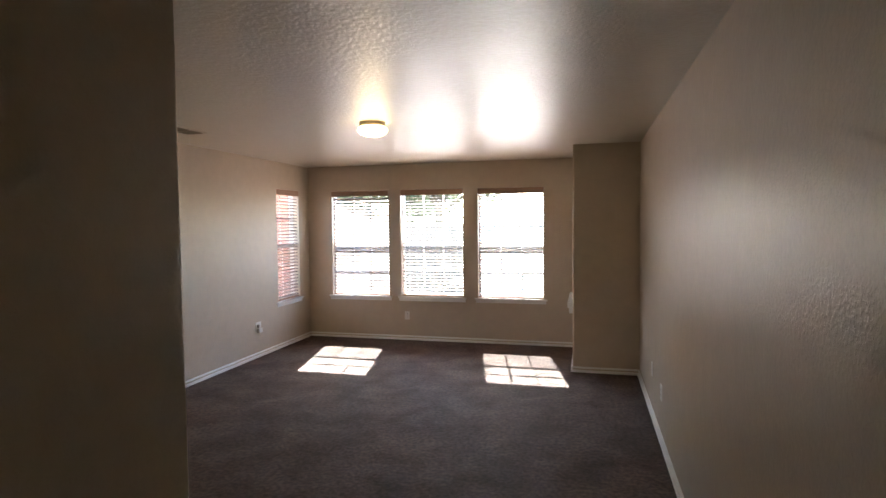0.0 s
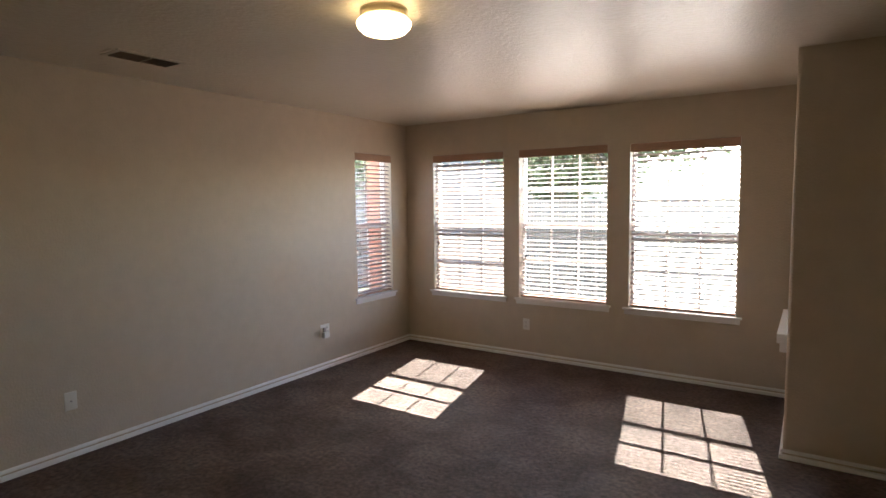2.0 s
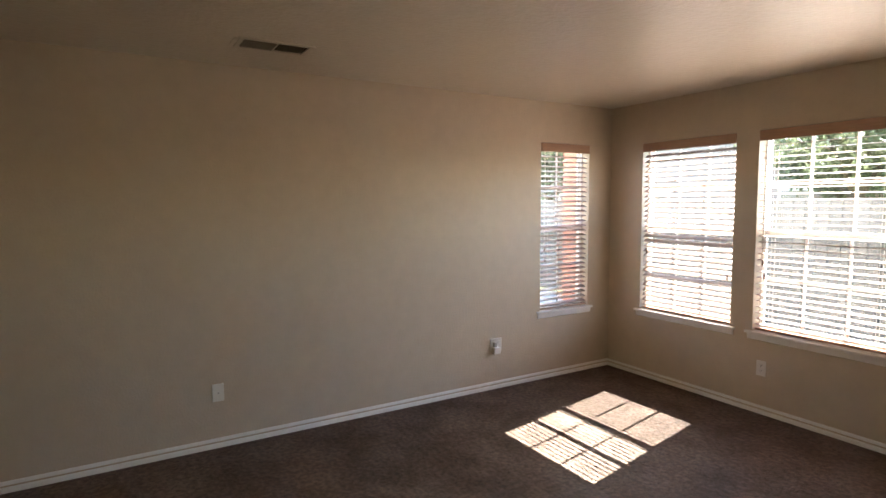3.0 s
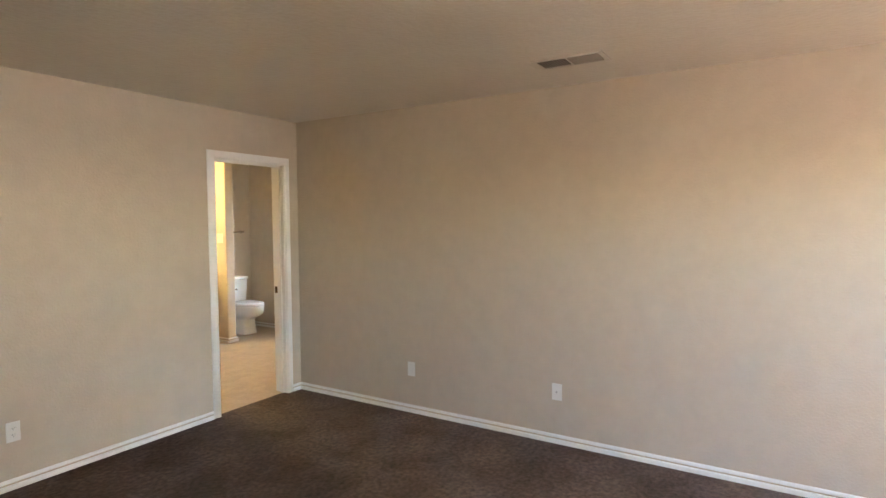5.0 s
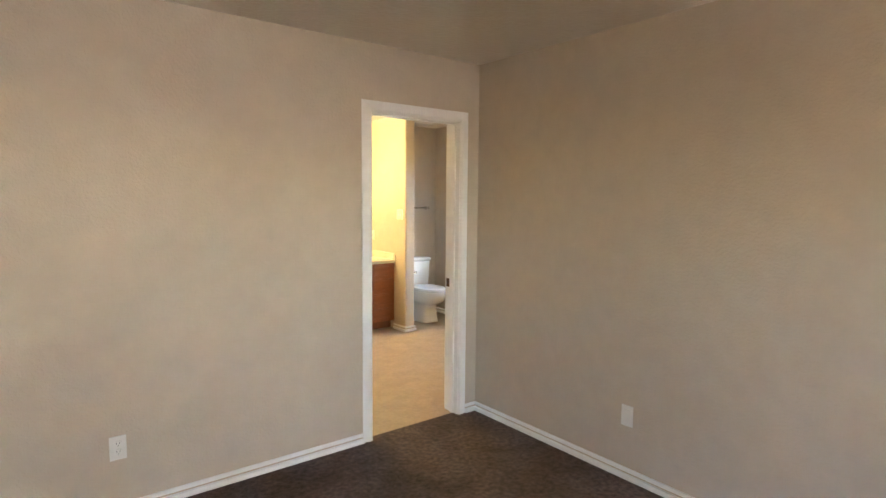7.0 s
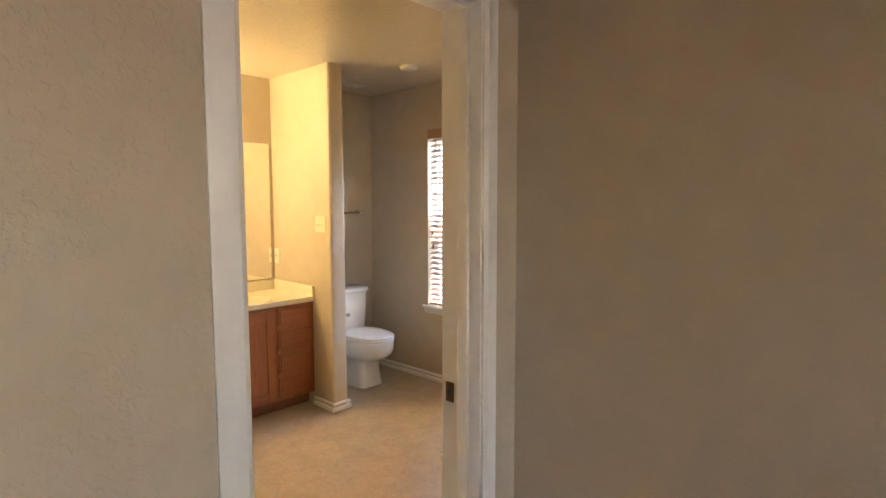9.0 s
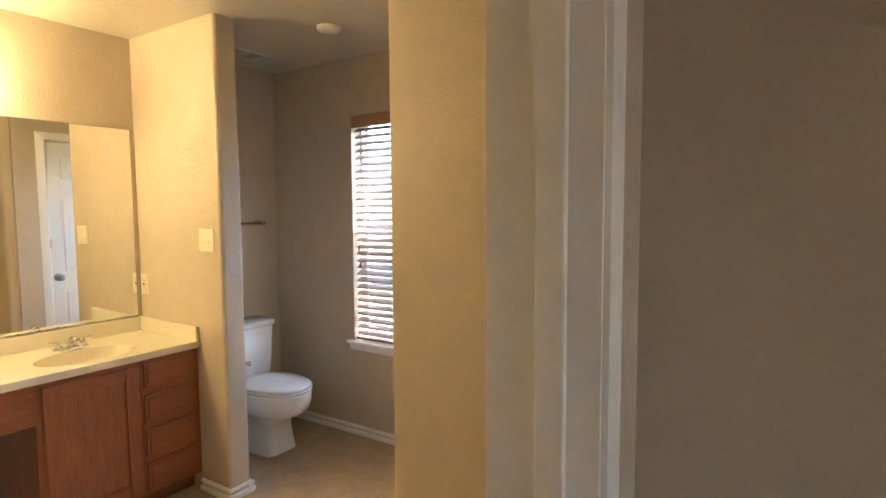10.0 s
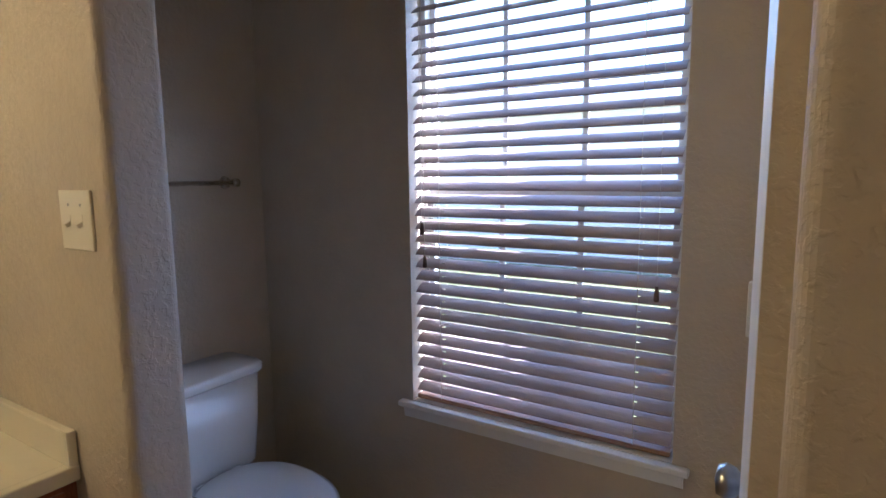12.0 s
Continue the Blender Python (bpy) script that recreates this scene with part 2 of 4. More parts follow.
def lathe(bm, prof, n=40, m=Matrix()):
    rings = []
    for r, z in prof:
        if r < 1e-5:
            rings.append([bm.verts.new(m @ Vector((0, 0, z)))])
        else:
            rings.append([bm.verts.new(m @ Vector((r * math.cos(2 * math.pi * k / n), r * math.sin(2 * math.pi * k / n), z))) for k in range(n)])
    join_rings(bm, rings)
    return bm


def join_rings(bm, rings):
    for a, b in zip(rings, rings[1:]):
        n = max(len(a), len(b))
        for k in range(n):
            j = (k + 1) % n
            f = [a[k % len(a)], a[j % len(a)], b[j % len(b)], b[k % len(b)]]
            f = list(dict.fromkeys(f))
            if len(f) > 2:
                bm.faces.new(f)


def loft(bm, sections, n=36, cap=True):
    """Rings of superellipses: (cx, cy, z, rx, ry_front, ry_back, power)."""
    rings = []
    for cx, cy, z, rx, rf, rb, pw in sections:
        ring = []
        for k in range(n):
            a = 2 * math.pi * k / n
            c, s = math.cos(a), math.sin(a)
            ry = rf if s > 0 else rb
            ring.append(bm.verts.new((cx + rx * math.copysign(abs(c) ** (2 / pw), c), cy + ry * math.copysign(abs(s) ** (2 / pw), s), z)))
        rings.append(ring)
    join_rings(bm, rings)
    if cap:
        bm.faces.new(rings[0])
        bm.faces.new(rings[-1])
    return bm


def extrude_profile(bm, prof, p, q, inward):
    """A profile of (depth, height) points swept from p to q on the floor plan; inward points into the room."""
    p, q, inward = Vector((*p, 0)), Vector((*q, 0)), Vector((*inward, 0))
    a = [bm.verts.new(p + inward * d + Vector((0, 0, h))) for d, h in prof]
    b = [bm.verts.new(q + inward * d + Vector((0, 0, h))) for d, h in prof]
    n = len(prof)
    for k in range(n):
        bm.faces.new((a[k], a[(k + 1) % n], b[(k + 1) % n], b[k]))
    bm.faces.new(a)
    bm.faces.new(list(reversed(b)))
    return bm


def wall(name, along, u0, u1, d0, d1, openings=(), mat=WALL, z0=0.0, z1=2.44, rounded=(), bull=0.02):
    """A wall along 'x' or 'y' from u0 to u1, its thickness d0 to d1; openings are (u0, u1, z0, z1); rounded: (u, d) plan corners."""
    us = sorted({u0, u1, *(o[0] for o in openings), *(o[1] for o in openings)})
    zs = sorted({z0, z1, *(max(o[2], z0) for o in openings), *(o[3] for o in openings)})
    solid = lambda i, k: 0 <= i < len(us) - 1 and 0 <= k < len(zs) - 1 and not any(
        o[0] <= (us[i] + us[i + 1]) / 2 <= o[1] and o[2] <= (zs[k] + zs[k + 1]) / 2 <= o[3] for o in openings)
    bm, cache = bmesh.new(), {}
    def v(u, d, z):
        key = (u, d, z)
        if key not in cache:
            cache[key] = bm.verts.new((u, d, z) if along == "x" else (d, u, z))
        return cache[key]
    for i in range(len(us) - 1):
        for k in range(len(zs) - 1):
            if not solid(i, k):
                continue
            a, b, c, e = us[i], us[i + 1], zs[k], zs[k + 1]
            for d in (d0, d1):
                bm.faces.new((v(a, d, c), v(b, d, c), v(b, d, e), v(a, d, e)))
            if not solid(i - 1, k):
                bm.faces.new((v(a, d0, c), v(a, d1, c), v(a, d1, e), v(a, d0, e)))
            if not solid(i + 1, k):
                bm.faces.new((v(b, d0, c), v(b, d1, c), v(b, d1, e), v(b, d0, e)))
            if not solid(i, k - 1):
                bm.faces.new((v(a, d0, c), v(b, d0, c), v(b, d1, c), v(a, d1, c)))
            if not solid(i, k + 1):
                bm.faces.new((v(a, d0, e), v(b, d0, e), v(b, d1, e), v(a, d1, e)))
    bmesh.ops.recalc_face_normals(bm, faces=bm.faces[:])
    if rounded:
        pts = [Vector((u, d)) if along == "x" else Vector((d, u)) for u, d in rounded]
        es = [e for e in bm.edges if any((Vector(w.co.xy) - p).length < 1e-4 for p in pts for w in e.verts[:1])
              and any((Vector(e.verts[1].co.xy) - p).length < 1e-4 for p in pts) and abs(e.verts[0].co.z - e.verts[1].co.z) > 0.1]
        bmesh.ops.bevel(bm, geom=es, offset=bull, segments=6, profile=0.5, affect="EDGES")
    ob = part(name, bm, mat)
    return tagged(ob, "beige painted wall with a knockdown texture", "wall", kind="structure")


# ---- plan, in metres ----
W, E, N, S, H = -3.0, 1.442, 8.5, 2.475, 2.44
HALL_W, HALL_S = -0.182, 0.70
B_W, B_E, B_S, B_N = -4.908, -2.03, -0.533, 2.335
PART_E, PART_W, PART_N = -3.914, -4.040, 0.232
CL_N, YEL, YEL_S = 1.268, -3.921, 1.294
BRX, BRY = 0.760, 7.275
WIN = [(-2.633, -1.771, 0.61, 2.086), (-1.596, -0.709, 0.61, 2.086), (-0.508, 0.366, 0.61, 2.078)]
WIN_W = (7.642, 8.216, 0.61, 2.090)
WIN_B = (0.196, 1.055, 0.630, 2.081)
DOOR = (-2.848, -2.122, 2.056)

wall("wall_north", "x", W - 0.15, E + 0.15, N, N + 0.15, WIN)
wall("wall_west", "y", B_N, N, W - 0.15, W, [WIN_W])
wall("wall_east", "y", HALL_S - 0.15, N, E, E + 0.15)
wall("wall_south", "x", W, HALL_W - 0.12, B_N, S, [(DOOR[0], DOOR[1], -1, DOOR[2])])
wall("wall_hall_west", "y", HALL_S, S, HALL_W - 0.12, HALL_W, rounded=[(S, HALL_W)])
wall("wall_hall_south", "x", HALL_W - 0.12, E, HALL_S - 0.15, HALL_S)
wall("wall_chimney_breast", "x", BRX, E, BRY, N, rounded=[(BRX, BRY)])
wall("wall_bath_south", "x", B_W - 0.15, B_E + 0.12, B_S - 0.12, B_S)
wall("wall_bath_west", "y", B_S, CL_N + 0.12, B_W - 0.15, B_W, [WIN_B])
wall("wall_bath_east", "y", B_S, B_N, B_E, B_E + 0.12)
wall("wall_bath_north", "x", YEL - 0.066, W - 0.15, B_N, B_N + 0.12)
wall("wall_closet", "x", B_W, YEL - 0.066, CL_N, CL_N + 0.12, [(-4.750, -4.200, -1, 2.04)])
wall("wall_bath_yellow", "y", YEL_S, B_N, YEL - 0.066, YEL, rounded=[(YEL_S, YEL)])
wall("wall_partition", "y", B_S, PART_N, PART_W, PART_E, rounded=[(PART_N, PART_W), (PART_N, PART_E)])
wall("wall_closet_back", "x", B_W - 0.15, YEL - 0.12, CL_N + 0.30, CL_N + 0.42)

bm = bmesh.new()
put_box(bm, W - 0.15, E + 0.15, 2.39, N + 0.15, H, H + 0.12)
put_box(bm, HALL_W - 0.06, E + 0.15, HALL_S - 0.15, 2.39, H, H + 0.12)
tagged(part("ceiling", bm, CEIL), "beige knockdown-textured ceiling with a soft sheen", "ceiling", kind="structure")
bm = box(B_W - 0.15, HALL_W - 0.06, B_S - 0.12, 2.39, H, H + 0.12)
tagged(part("ceiling_bath", bm, CEIL), "beige textured bathroom ceiling", "ceiling", kind="structure")
bm = bmesh.new()
put_box(bm, W - 0.1, E + 0.1, 2.43, N + 0.1, -0.12, 0)
put_box(bm, HALL_W - 0.06, E + 0.1, HALL_S - 0.1, 2.43, -0.12, 0)
tagged(part("floor", bm, CARPET), "dark brown cut-pile carpet with vacuum marks", "carpet", kind="structure")
bm = box(B_W - 0.1, B_E + 0.06, B_S - 0.06, 2.43, -0.12, -0.004)
tagged(part("floor_bath", bm, VINYL), "mottled beige vinyl bathroom floor", "floor", kind="structure")

# ---- baseboards ----
SHOE = [(0, 0), (0.019, 0), (0.019, 0.020), (0.015, 0.026), (0, 0.027)]
CAP = [(0, 0.041), (0.012, 0.041), (0.012, 0.051), (0.007, 0.059), (0, 0.061)]
def baseboard(p, q, inward):
    b = thing("baseboard", pose(0, 0, 0), "white painted moulded baseboard along the wall", "baseboard", kind="structure")
    part("shoe_moulding", extrude_profile(bmesh.new(), SHOE, p, q, inward), TRIM, b)
    part("cap_moulding", extrude_profile(bmesh.new(), CAP, p, q, inward), TRIM, b)
k = 0.015
CAS = 0.064
baseboard((W, S), (W, N), (1, 0))
baseboard((W + k, N), (BRX, N), (0, -1))
baseboard((BRX, N - k), (BRX, BRY - k), (-1, 0))
baseboard((BRX, BRY), (E - k, BRY), (0, -1))
baseboard((E, BRY), (E, HALL_S), (-1, 0))
baseboard((W + k, S), (DOOR[0] + 0.013 - CAS, S), (0, 1))
baseboard((DOOR[1] - 0.013 + CAS, S), (HALL_W + k, S), (0, 1))
baseboard((HALL_W, S), (HALL_W, HALL_S), (1, 0))
baseboard((HALL_W + k, HALL_S), (E - k, HALL_S), (0, 1))
baseboard((PART_E, 0.0), (PART_E, PART_N + k), (1, 0))
baseboard((PART_E, PART_N), (PART_W, PART_N), (0, 1))
baseboard((PART_W, PART_N + k), (PART_W, B_S), (-1, 0))
baseboard((B_W + k, B_S), (PART_W - k, B_S), (0, 1))
baseboard((B_W, B_S), (B_W, CL_N), (1, 0))
baseboard((YEL, YEL_S), (YEL, B_N), (1, 0))
baseboard((-4.139, CL_N), (YEL - 0.02, CL_N), (0, -1))
baseboard((B_W + k, CL_N), (-4.811, CL_N), (0, -1))
baseboard((YEL + k, B_N), (DOOR[0] + 0.013 - CAS, B_N), (0, -1))
baseboard((-3.17, B_S), (B_E, B_S), (0, 1))

# ---- door frame between bedroom and bathroom ----
def casing(bm, x0, x1, z1, y, side):
    """Moulded casing round an opening x0..x1, on the face y, standing proud towards side (+1 or -1)."""
    prof = [(0, 0), (0, 0.010), (0.012, 0.017), (0.030, 0.014), (0.045, 0.011), (CAS, 0.006), (CAS, 0)]
    loops = []
    for off, d in prof:
        yy = y + side * d
        loops.append([bm.verts.new(c) for c in ((x0 - off, yy, 0), (x0 - off, yy, z1 + off), (x1 + off, yy, z1 + off), (x1 + off, yy, 0))])
    for a, b in zip(loops, loops[1:] + loops[:1]):
        for i in range(3):
            bm.faces.new((a[i], a[i + 1], b[i + 1], b[i]))
    bm.faces.new([l[0] for l in loops])
    bm.faces.new([l[3] for l in loops])
    return bm

frame_1 = thing("door_1", pose(0, 0, 0), "white painted door frame with moulded casing, standing open", "door frame", kind="structure")
part("casing", casing(bmesh.new(), DOOR[0] + 0.013, DOOR[1] - 0.013, DOOR[2] - 0.013, S, 1), TRIM, frame_1)
part("casing", casing(bmesh.new(), DOOR[0] + 0.013, DOOR[1] - 0.013, DOOR[2] - 0.013, B_N, -1), TRIM, frame_1)
bm = bmesh.new()
put_box(bm, DOOR[0], DOOR[0] + 0.018, B_N - 0.002, S + 0.002, 0, DOOR[2] - 0.018)
put_box(bm, DOOR[1] - 0.018, DOOR[1], B_N - 0.002, S + 0.002, 0, DOOR[2] - 0.018)
put_box(bm, DOOR[0], DOOR[1], B_N - 0.002, S + 0.002, DOOR[2] - 0.018, DOOR[2])
part("jamb", bm, TRIM, frame_1)
bm = bmesh.new()
put_box(bm, DOOR[0] + 0.018, DOOR[0] + 0.030, 2.400, 2.437, 0, DOOR[2] - 0.030, 0.003)
put_box(bm, DOOR[1] - 0.030, DOOR[1] - 0.018, 2.400, 2.437, 0, DOOR[2] - 0.030, 0.003)
put_box(bm, DOOR[0] + 0.018, DOOR[1] - 0.018, 2.400, 2.437, DOOR[2] - 0.030, DOOR[2] - 0.018, 0.003)
part("door_stop", bm, TRIM, frame_1)
bm = box(DOOR[0] + 0.0175, DOOR[0] + 0.0205, 2.346, 2.378, 0.902, 0.962, 0.001)
part("strike_plate", bm, BRONZE, frame_1, "brown bronze strike plate")
bm = box(DOOR[0] + 0.019, DOOR[0] + 0.0215, 2.355, 2.369, 0.919, 0.945)
part("strike_hole", bm, SLOT, frame_1)

# ---- windows ----
def window(name, m, w, z0, z1, cols, label, slim=1.0):
    """Local x across, y outwards, z up from the floor; the opening spans x 0..w."""
    win = thing(name, m, label, "window", kind="structure")
    f, g0, g1 = 0.032 * slim, 0.085, 0.140
    bm = bmesh.new()
    put_box(bm, 0, f, g0, g1, z0, z1)
    put_box(bm, w - f, w, g0, g1, z0, z1)
    put_box(bm, f, w - f, g0, g1, z1 - f, z1)
    put_box(bm, f, w - f, g0, g1, z0, z0 + f)
    part("window_frame", bm, VINYLFRAME, win)
    mid = (z0 + z1) / 2 - 0.01
    for a, b, y in ((z0 + f, mid + 0.02, 0.092), (mid - 0.02, z1 - f, 0.116)):
        bm = bmesh.new()
        s, rail = 0.030 * slim, 0.034
        put_box(bm, f, f + s, y, y + 0.022, a, b)
        put_box(bm, w - f - s, w - f, y, y + 0.022, a, b)
        put_box(bm, f + s, w - f - s, y, y + 0.022, a, a + rail)
        put_box(bm, f + s, w - f - s, y, y + 0.022, b - rail, b)
        sash = part("sash", bm, VINYLFRAME, win)
        ia, ib, xa, xb = a + rail, b - rail, f + s, w - f - s
        for c in range(1, cols):
            x = xa + (xb - xa) * c / cols
            part("muntin", box(x - 0.009, x + 0.009, y + 0.004, y + 0.009, ia, ib), VINYLFRAME, sash)
        z = (ia + ib) / 2
        part("muntin", box(xa, xb, y + 0.0095, y + 0.0135, z - 0.009, z + 0.009), VINYLFRAME, sash)
        p = part("pane", box(xa, xb, y + 0.015, y + 0.018, ia, ib), GLASS, sash)
        p.visible_shadow = False
    bm = bmesh.new()
    bmesh.ops.create_grid(bm, x_segments=1, y_segments=1, size=0.5, matrix=Matrix.Translation((w / 2, g1 + 0.003, (z0 + mid) / 2 + 0.01)) @ Matrix.Rotation(math.pi / 2, 4, "X") @ Matrix.Diagonal((w - 0.01, mid - z0, 1, 1)))
    part("insect_screen", bm, SCREEN, win, "dark mesh insect screen over the lower sash")
    bm = box(-0.045, w + 0.045, -0.032, -0.001, z0 - 0.020, z0, 0.006, 3)
    put_box(bm, 0.001, w - 0.001, -0.001, g0, z0 - 0.012, z0 + 0.001)
    part("window_sill", bm, TRIM, win)
    bm = bmesh.new()
    prof = [(0, z0 - 0.020), (0.018, z0 - 0.022), (0.014, z0 - 0.040), (0.011, z0 - 0.060), (0, z0 - 0.066)]
    a = [bm.verts.new((-0.030, -d, h)) for d, h in prof]
    b = [bm.verts.new((w + 0.030, -d, h)) for d, h in prof]
    for i in range(len(prof)):
        j = (i + 1) % len(prof)
        bm.faces.new((a[i], a[j], b[j], b[i]))
    bm.faces.new(a), bm.faces.new(b)
    part("apron", bm, TRIM, win)
    return win


def blind(m, w, z0, z1, tilt, label, tassels):
    """Wooden venetian blind inside an opening; tilt lifts the outer edge of each slat, in degrees."""
    b = thing("window_blind", m, label, "blind", "window blinds")
    part("valance", box(0.004, w - 0.004, -0.006, 0.008, z1 - 0.078, z1 - 0.004, 0.003), VALANCE, b, "brown wood valance")
    part("headrail", box(0.010, w - 0.010, 0.012, 0.062, z1 - 0.050, z1 - 0.006), SLAT, b)
    lo, hi, pitch = z0 + 0.050, z1 - 0.085, 0.0438
    count = int((hi - lo) / pitch) + 1
    side = 0.11 if w > 0.7 else 0.09
    xs = (0.010, side - 0.007, side + 0.007, w - side - 0.007, w - side + 0.007, w - 0.010)
    us = (-0.025, -0.014, -0.003, 0.003, 0.014, 0.025)
    bm = bmesh.new()
    top, bot = ([[bm.verts.new((x, u, 0.0026 * (1 - (u / 0.025) ** 2) + d)) for x in xs] for u in us] for d in (0.0013, -0.0013))
    for i in range(len(us) - 1):
        for j in range(len(xs) - 1):
            if i == 2 and j in (1, 3):   # routed hole for the lift cord
                continue
            for g in (top, bot):
                bm.faces.new((g[i][j], g[i][j + 1], g[i + 1][j + 1], g[i + 1][j]))
    for i in (0, len(us) - 1):
        bm.faces.new(top[i] + bot[i][::-1])
    for j in (0, len(xs) - 1):
        bm.faces.new([r[j] for r in top] + [r[j] for r in reversed(bot)])
    me = finish("slat", bm, SLAT)
    for i in range(count):
        o = new("slat", me)
        o.parent = b
        jit = (noise.noise(Vector((i * 1.7, w * 9, tilt))) * 1.6)
        o.matrix_basis = pose(0, 0.037, lo + pitch * i, tilt + jit, 0, 0)
    part("bottom_rail", box(0.010, w - 0.010, 0.014, 0.060, z0 + 0.006, z0 + 0.022, 0.004), VALANCE, b)
    for x in (side, w - side):
        bm = bmesh.new()
        for y in (0.012, 0.062):
            rod(bm, (x, y, z0 + 0.02), (x, y, z1 - 0.05), 0.0011, n=6)
        part("ladder_cord", bm, CORD, b)
    for x, z in tassels:
        bm = rod(bmesh.new(), (x, 0.006, z + 0.02), (x, 0.006, z1 - 0.07), 0.0009, n=6)
        part("pull_cord", bm, CORD, b)
        bm = lathe(bmesh.new(), [(0, 0.024), (0.004, 0.022), (0.006, 0.010), (0.0075, -0.012), (0.006, -0.018), (0, -0.019)], 12, pose(x, 0.006, z))
        part("tassel", bm, TASSEL, b, smooth=True)
    return b


TILTS = (31, 6, 25)
TASSELS = ([(0.06, 1.13), (0.82, 0.98)], [(0.055, 1.12), (0.07, 1.02)], [(0.055, 1.12), (0.83, 1.05)])
LABELS = ("tan wooden venetian blind lowered with slats tilted open", "tan wooden venetian blind lowered with nearly level slats",
          "tan wooden venetian blind lowered beside the chimney breast")
for i, (x0, x1, z0, z1) in enumerate(WIN):
    window("window_%d" % (i + 1), pose(x0, N, 0), x1 - x0, z0, z1, 3, "white sash window with muntins and a painted sill", 0.4)
    blind(pose(x0, N, 0), x1 - x0, z0, z1, TILTS[i], LABELS[i], TASSELS[i])
y0, y1, z0, z1 = WIN_W
window("window_4", pose(W, y0, 0, 0, 0, 90), y1 - y0, z0, z1, 2, "narrow white sash window beside the room corner", 0.4)
blind(pose(W, y0, 0, 0, 0, 90), y1 - y0, z0, z1, 18, "narrow tan wooden blind lowered over the side window", [(0.05, 1.16), (0.055, 1.06)])
y0, y1, z0, z1 = WIN_B
window("window_5", pose(B_W, y0, 0, 0, 0, 90), y1 - y0, z0, z1, 3, "white sash window in the toilet alcove", 0.6)
blind(pose(B_W, y0, 0, 0, 0, 90), y1 - y0, z0, z1, 33, "tan wooden blind lowered in the toilet alcove window",
      [(0.045, 1.235), (0.055, 1.125), (0.80, 1.09)])

# ---- ceiling lamp ----
lamp = thing("ceiling_lamp", pose(-0.77, 5.41, H), "lit round flush ceiling lamp with frosted glass dome", "ceiling lamp")
bm = lathe(bmesh.new(), [(0, 0), (0.106, 0), (0.108, -0.010), (0.102, -0.014), (0.107, -0.024), (0.103, -0.036), (0.098, -0.040), (0, -0.040)], 48)
part("ring", bm, BRASSRING, lamp, "pale brass mounting ring", smooth=True)
bm = lathe(bmesh.new(), [(0.092, -0.037), (0.108, -0.041), (0.119, -0.051), (0.123, -0.062), (0.117, -0.079), (0.097, -0.097), (0.064, -0.109), (0.03, -0.115), (0, -0.116)], 48)
part("shade", bm, DOME, lamp, "glowing frosted glass dome", smooth=True)

# ---- ceiling vent ----
def vent(m, w, d, label, slats, paint=VENTP, blade=LOUVRE):
    v = thing("ceiling_vent", m, label, "air vent")
    t = 0.026
    bm = bmesh.new()
    for a in ((-w / 2, w / 2, -d / 2, -d / 2 + t), (-w / 2, w / 2, d / 2 - t, d / 2), (-w / 2, -w / 2 + t, -d / 2 + t, d / 2 - t), (w / 2 - t, w / 2, -d / 2 + t, d / 2 - t)):
        put_box(bm, *a, -0.008, 0, 0.002)
    part("frame", bm, paint, v)
    # dark sheet stands in for the unlit duct behind the louvres
    part("backing", box(-w / 2 + t, w / 2 - t, -d / 2 + t, d / 2 - t, -0.0018, -0.0008), DUCT_SHADE, v)
    ww = w - 2 * t
    for i in range(slats):
        x = -ww / 2 + ww * (i + 0.5) / slats
        s = part("louvre", box(-0.0008, 0.0008, -d / 2 + t, d / 2 - t, -0.006, 0.006), blade, v)
        s.matrix_basis = pose(x, 0, -0.0078, 0, 38 if x > 0 else -38, 0)
    part("divider", box(-0.004, 0.004, -d / 2 + t, d / 2 - t, -0.0125, -0.003), paint, v)
    return v

v = vent(pose(-2.43, 5.235, H, 0, 0, 90), 0.40, 0.20, "cream metal ceiling vent with dark louvres", 22)
part("damper_lever", box(-0.225, -0.196, -0.07, 0.06, -0.006, -0.002, 0.001), VENTP, v)
vent(pose(-4.455, -0.24, H), 0.26, 0.16, "small white exhaust vent in the alcove ceiling", 14, PLATE, PLATE)
d = thing("smoke_detector", pose(-4.385, 0.535, H), "round white flush disc on the alcove ceiling", "smoke detector")
part("body", lathe(bmesh.new(), [(0, 0), (0.062, 0), (0.062, -0.012), (0.055, -0.022), (0.02, -0.026), (0, -0.026)], 32), PLATE, d, smooth=True)

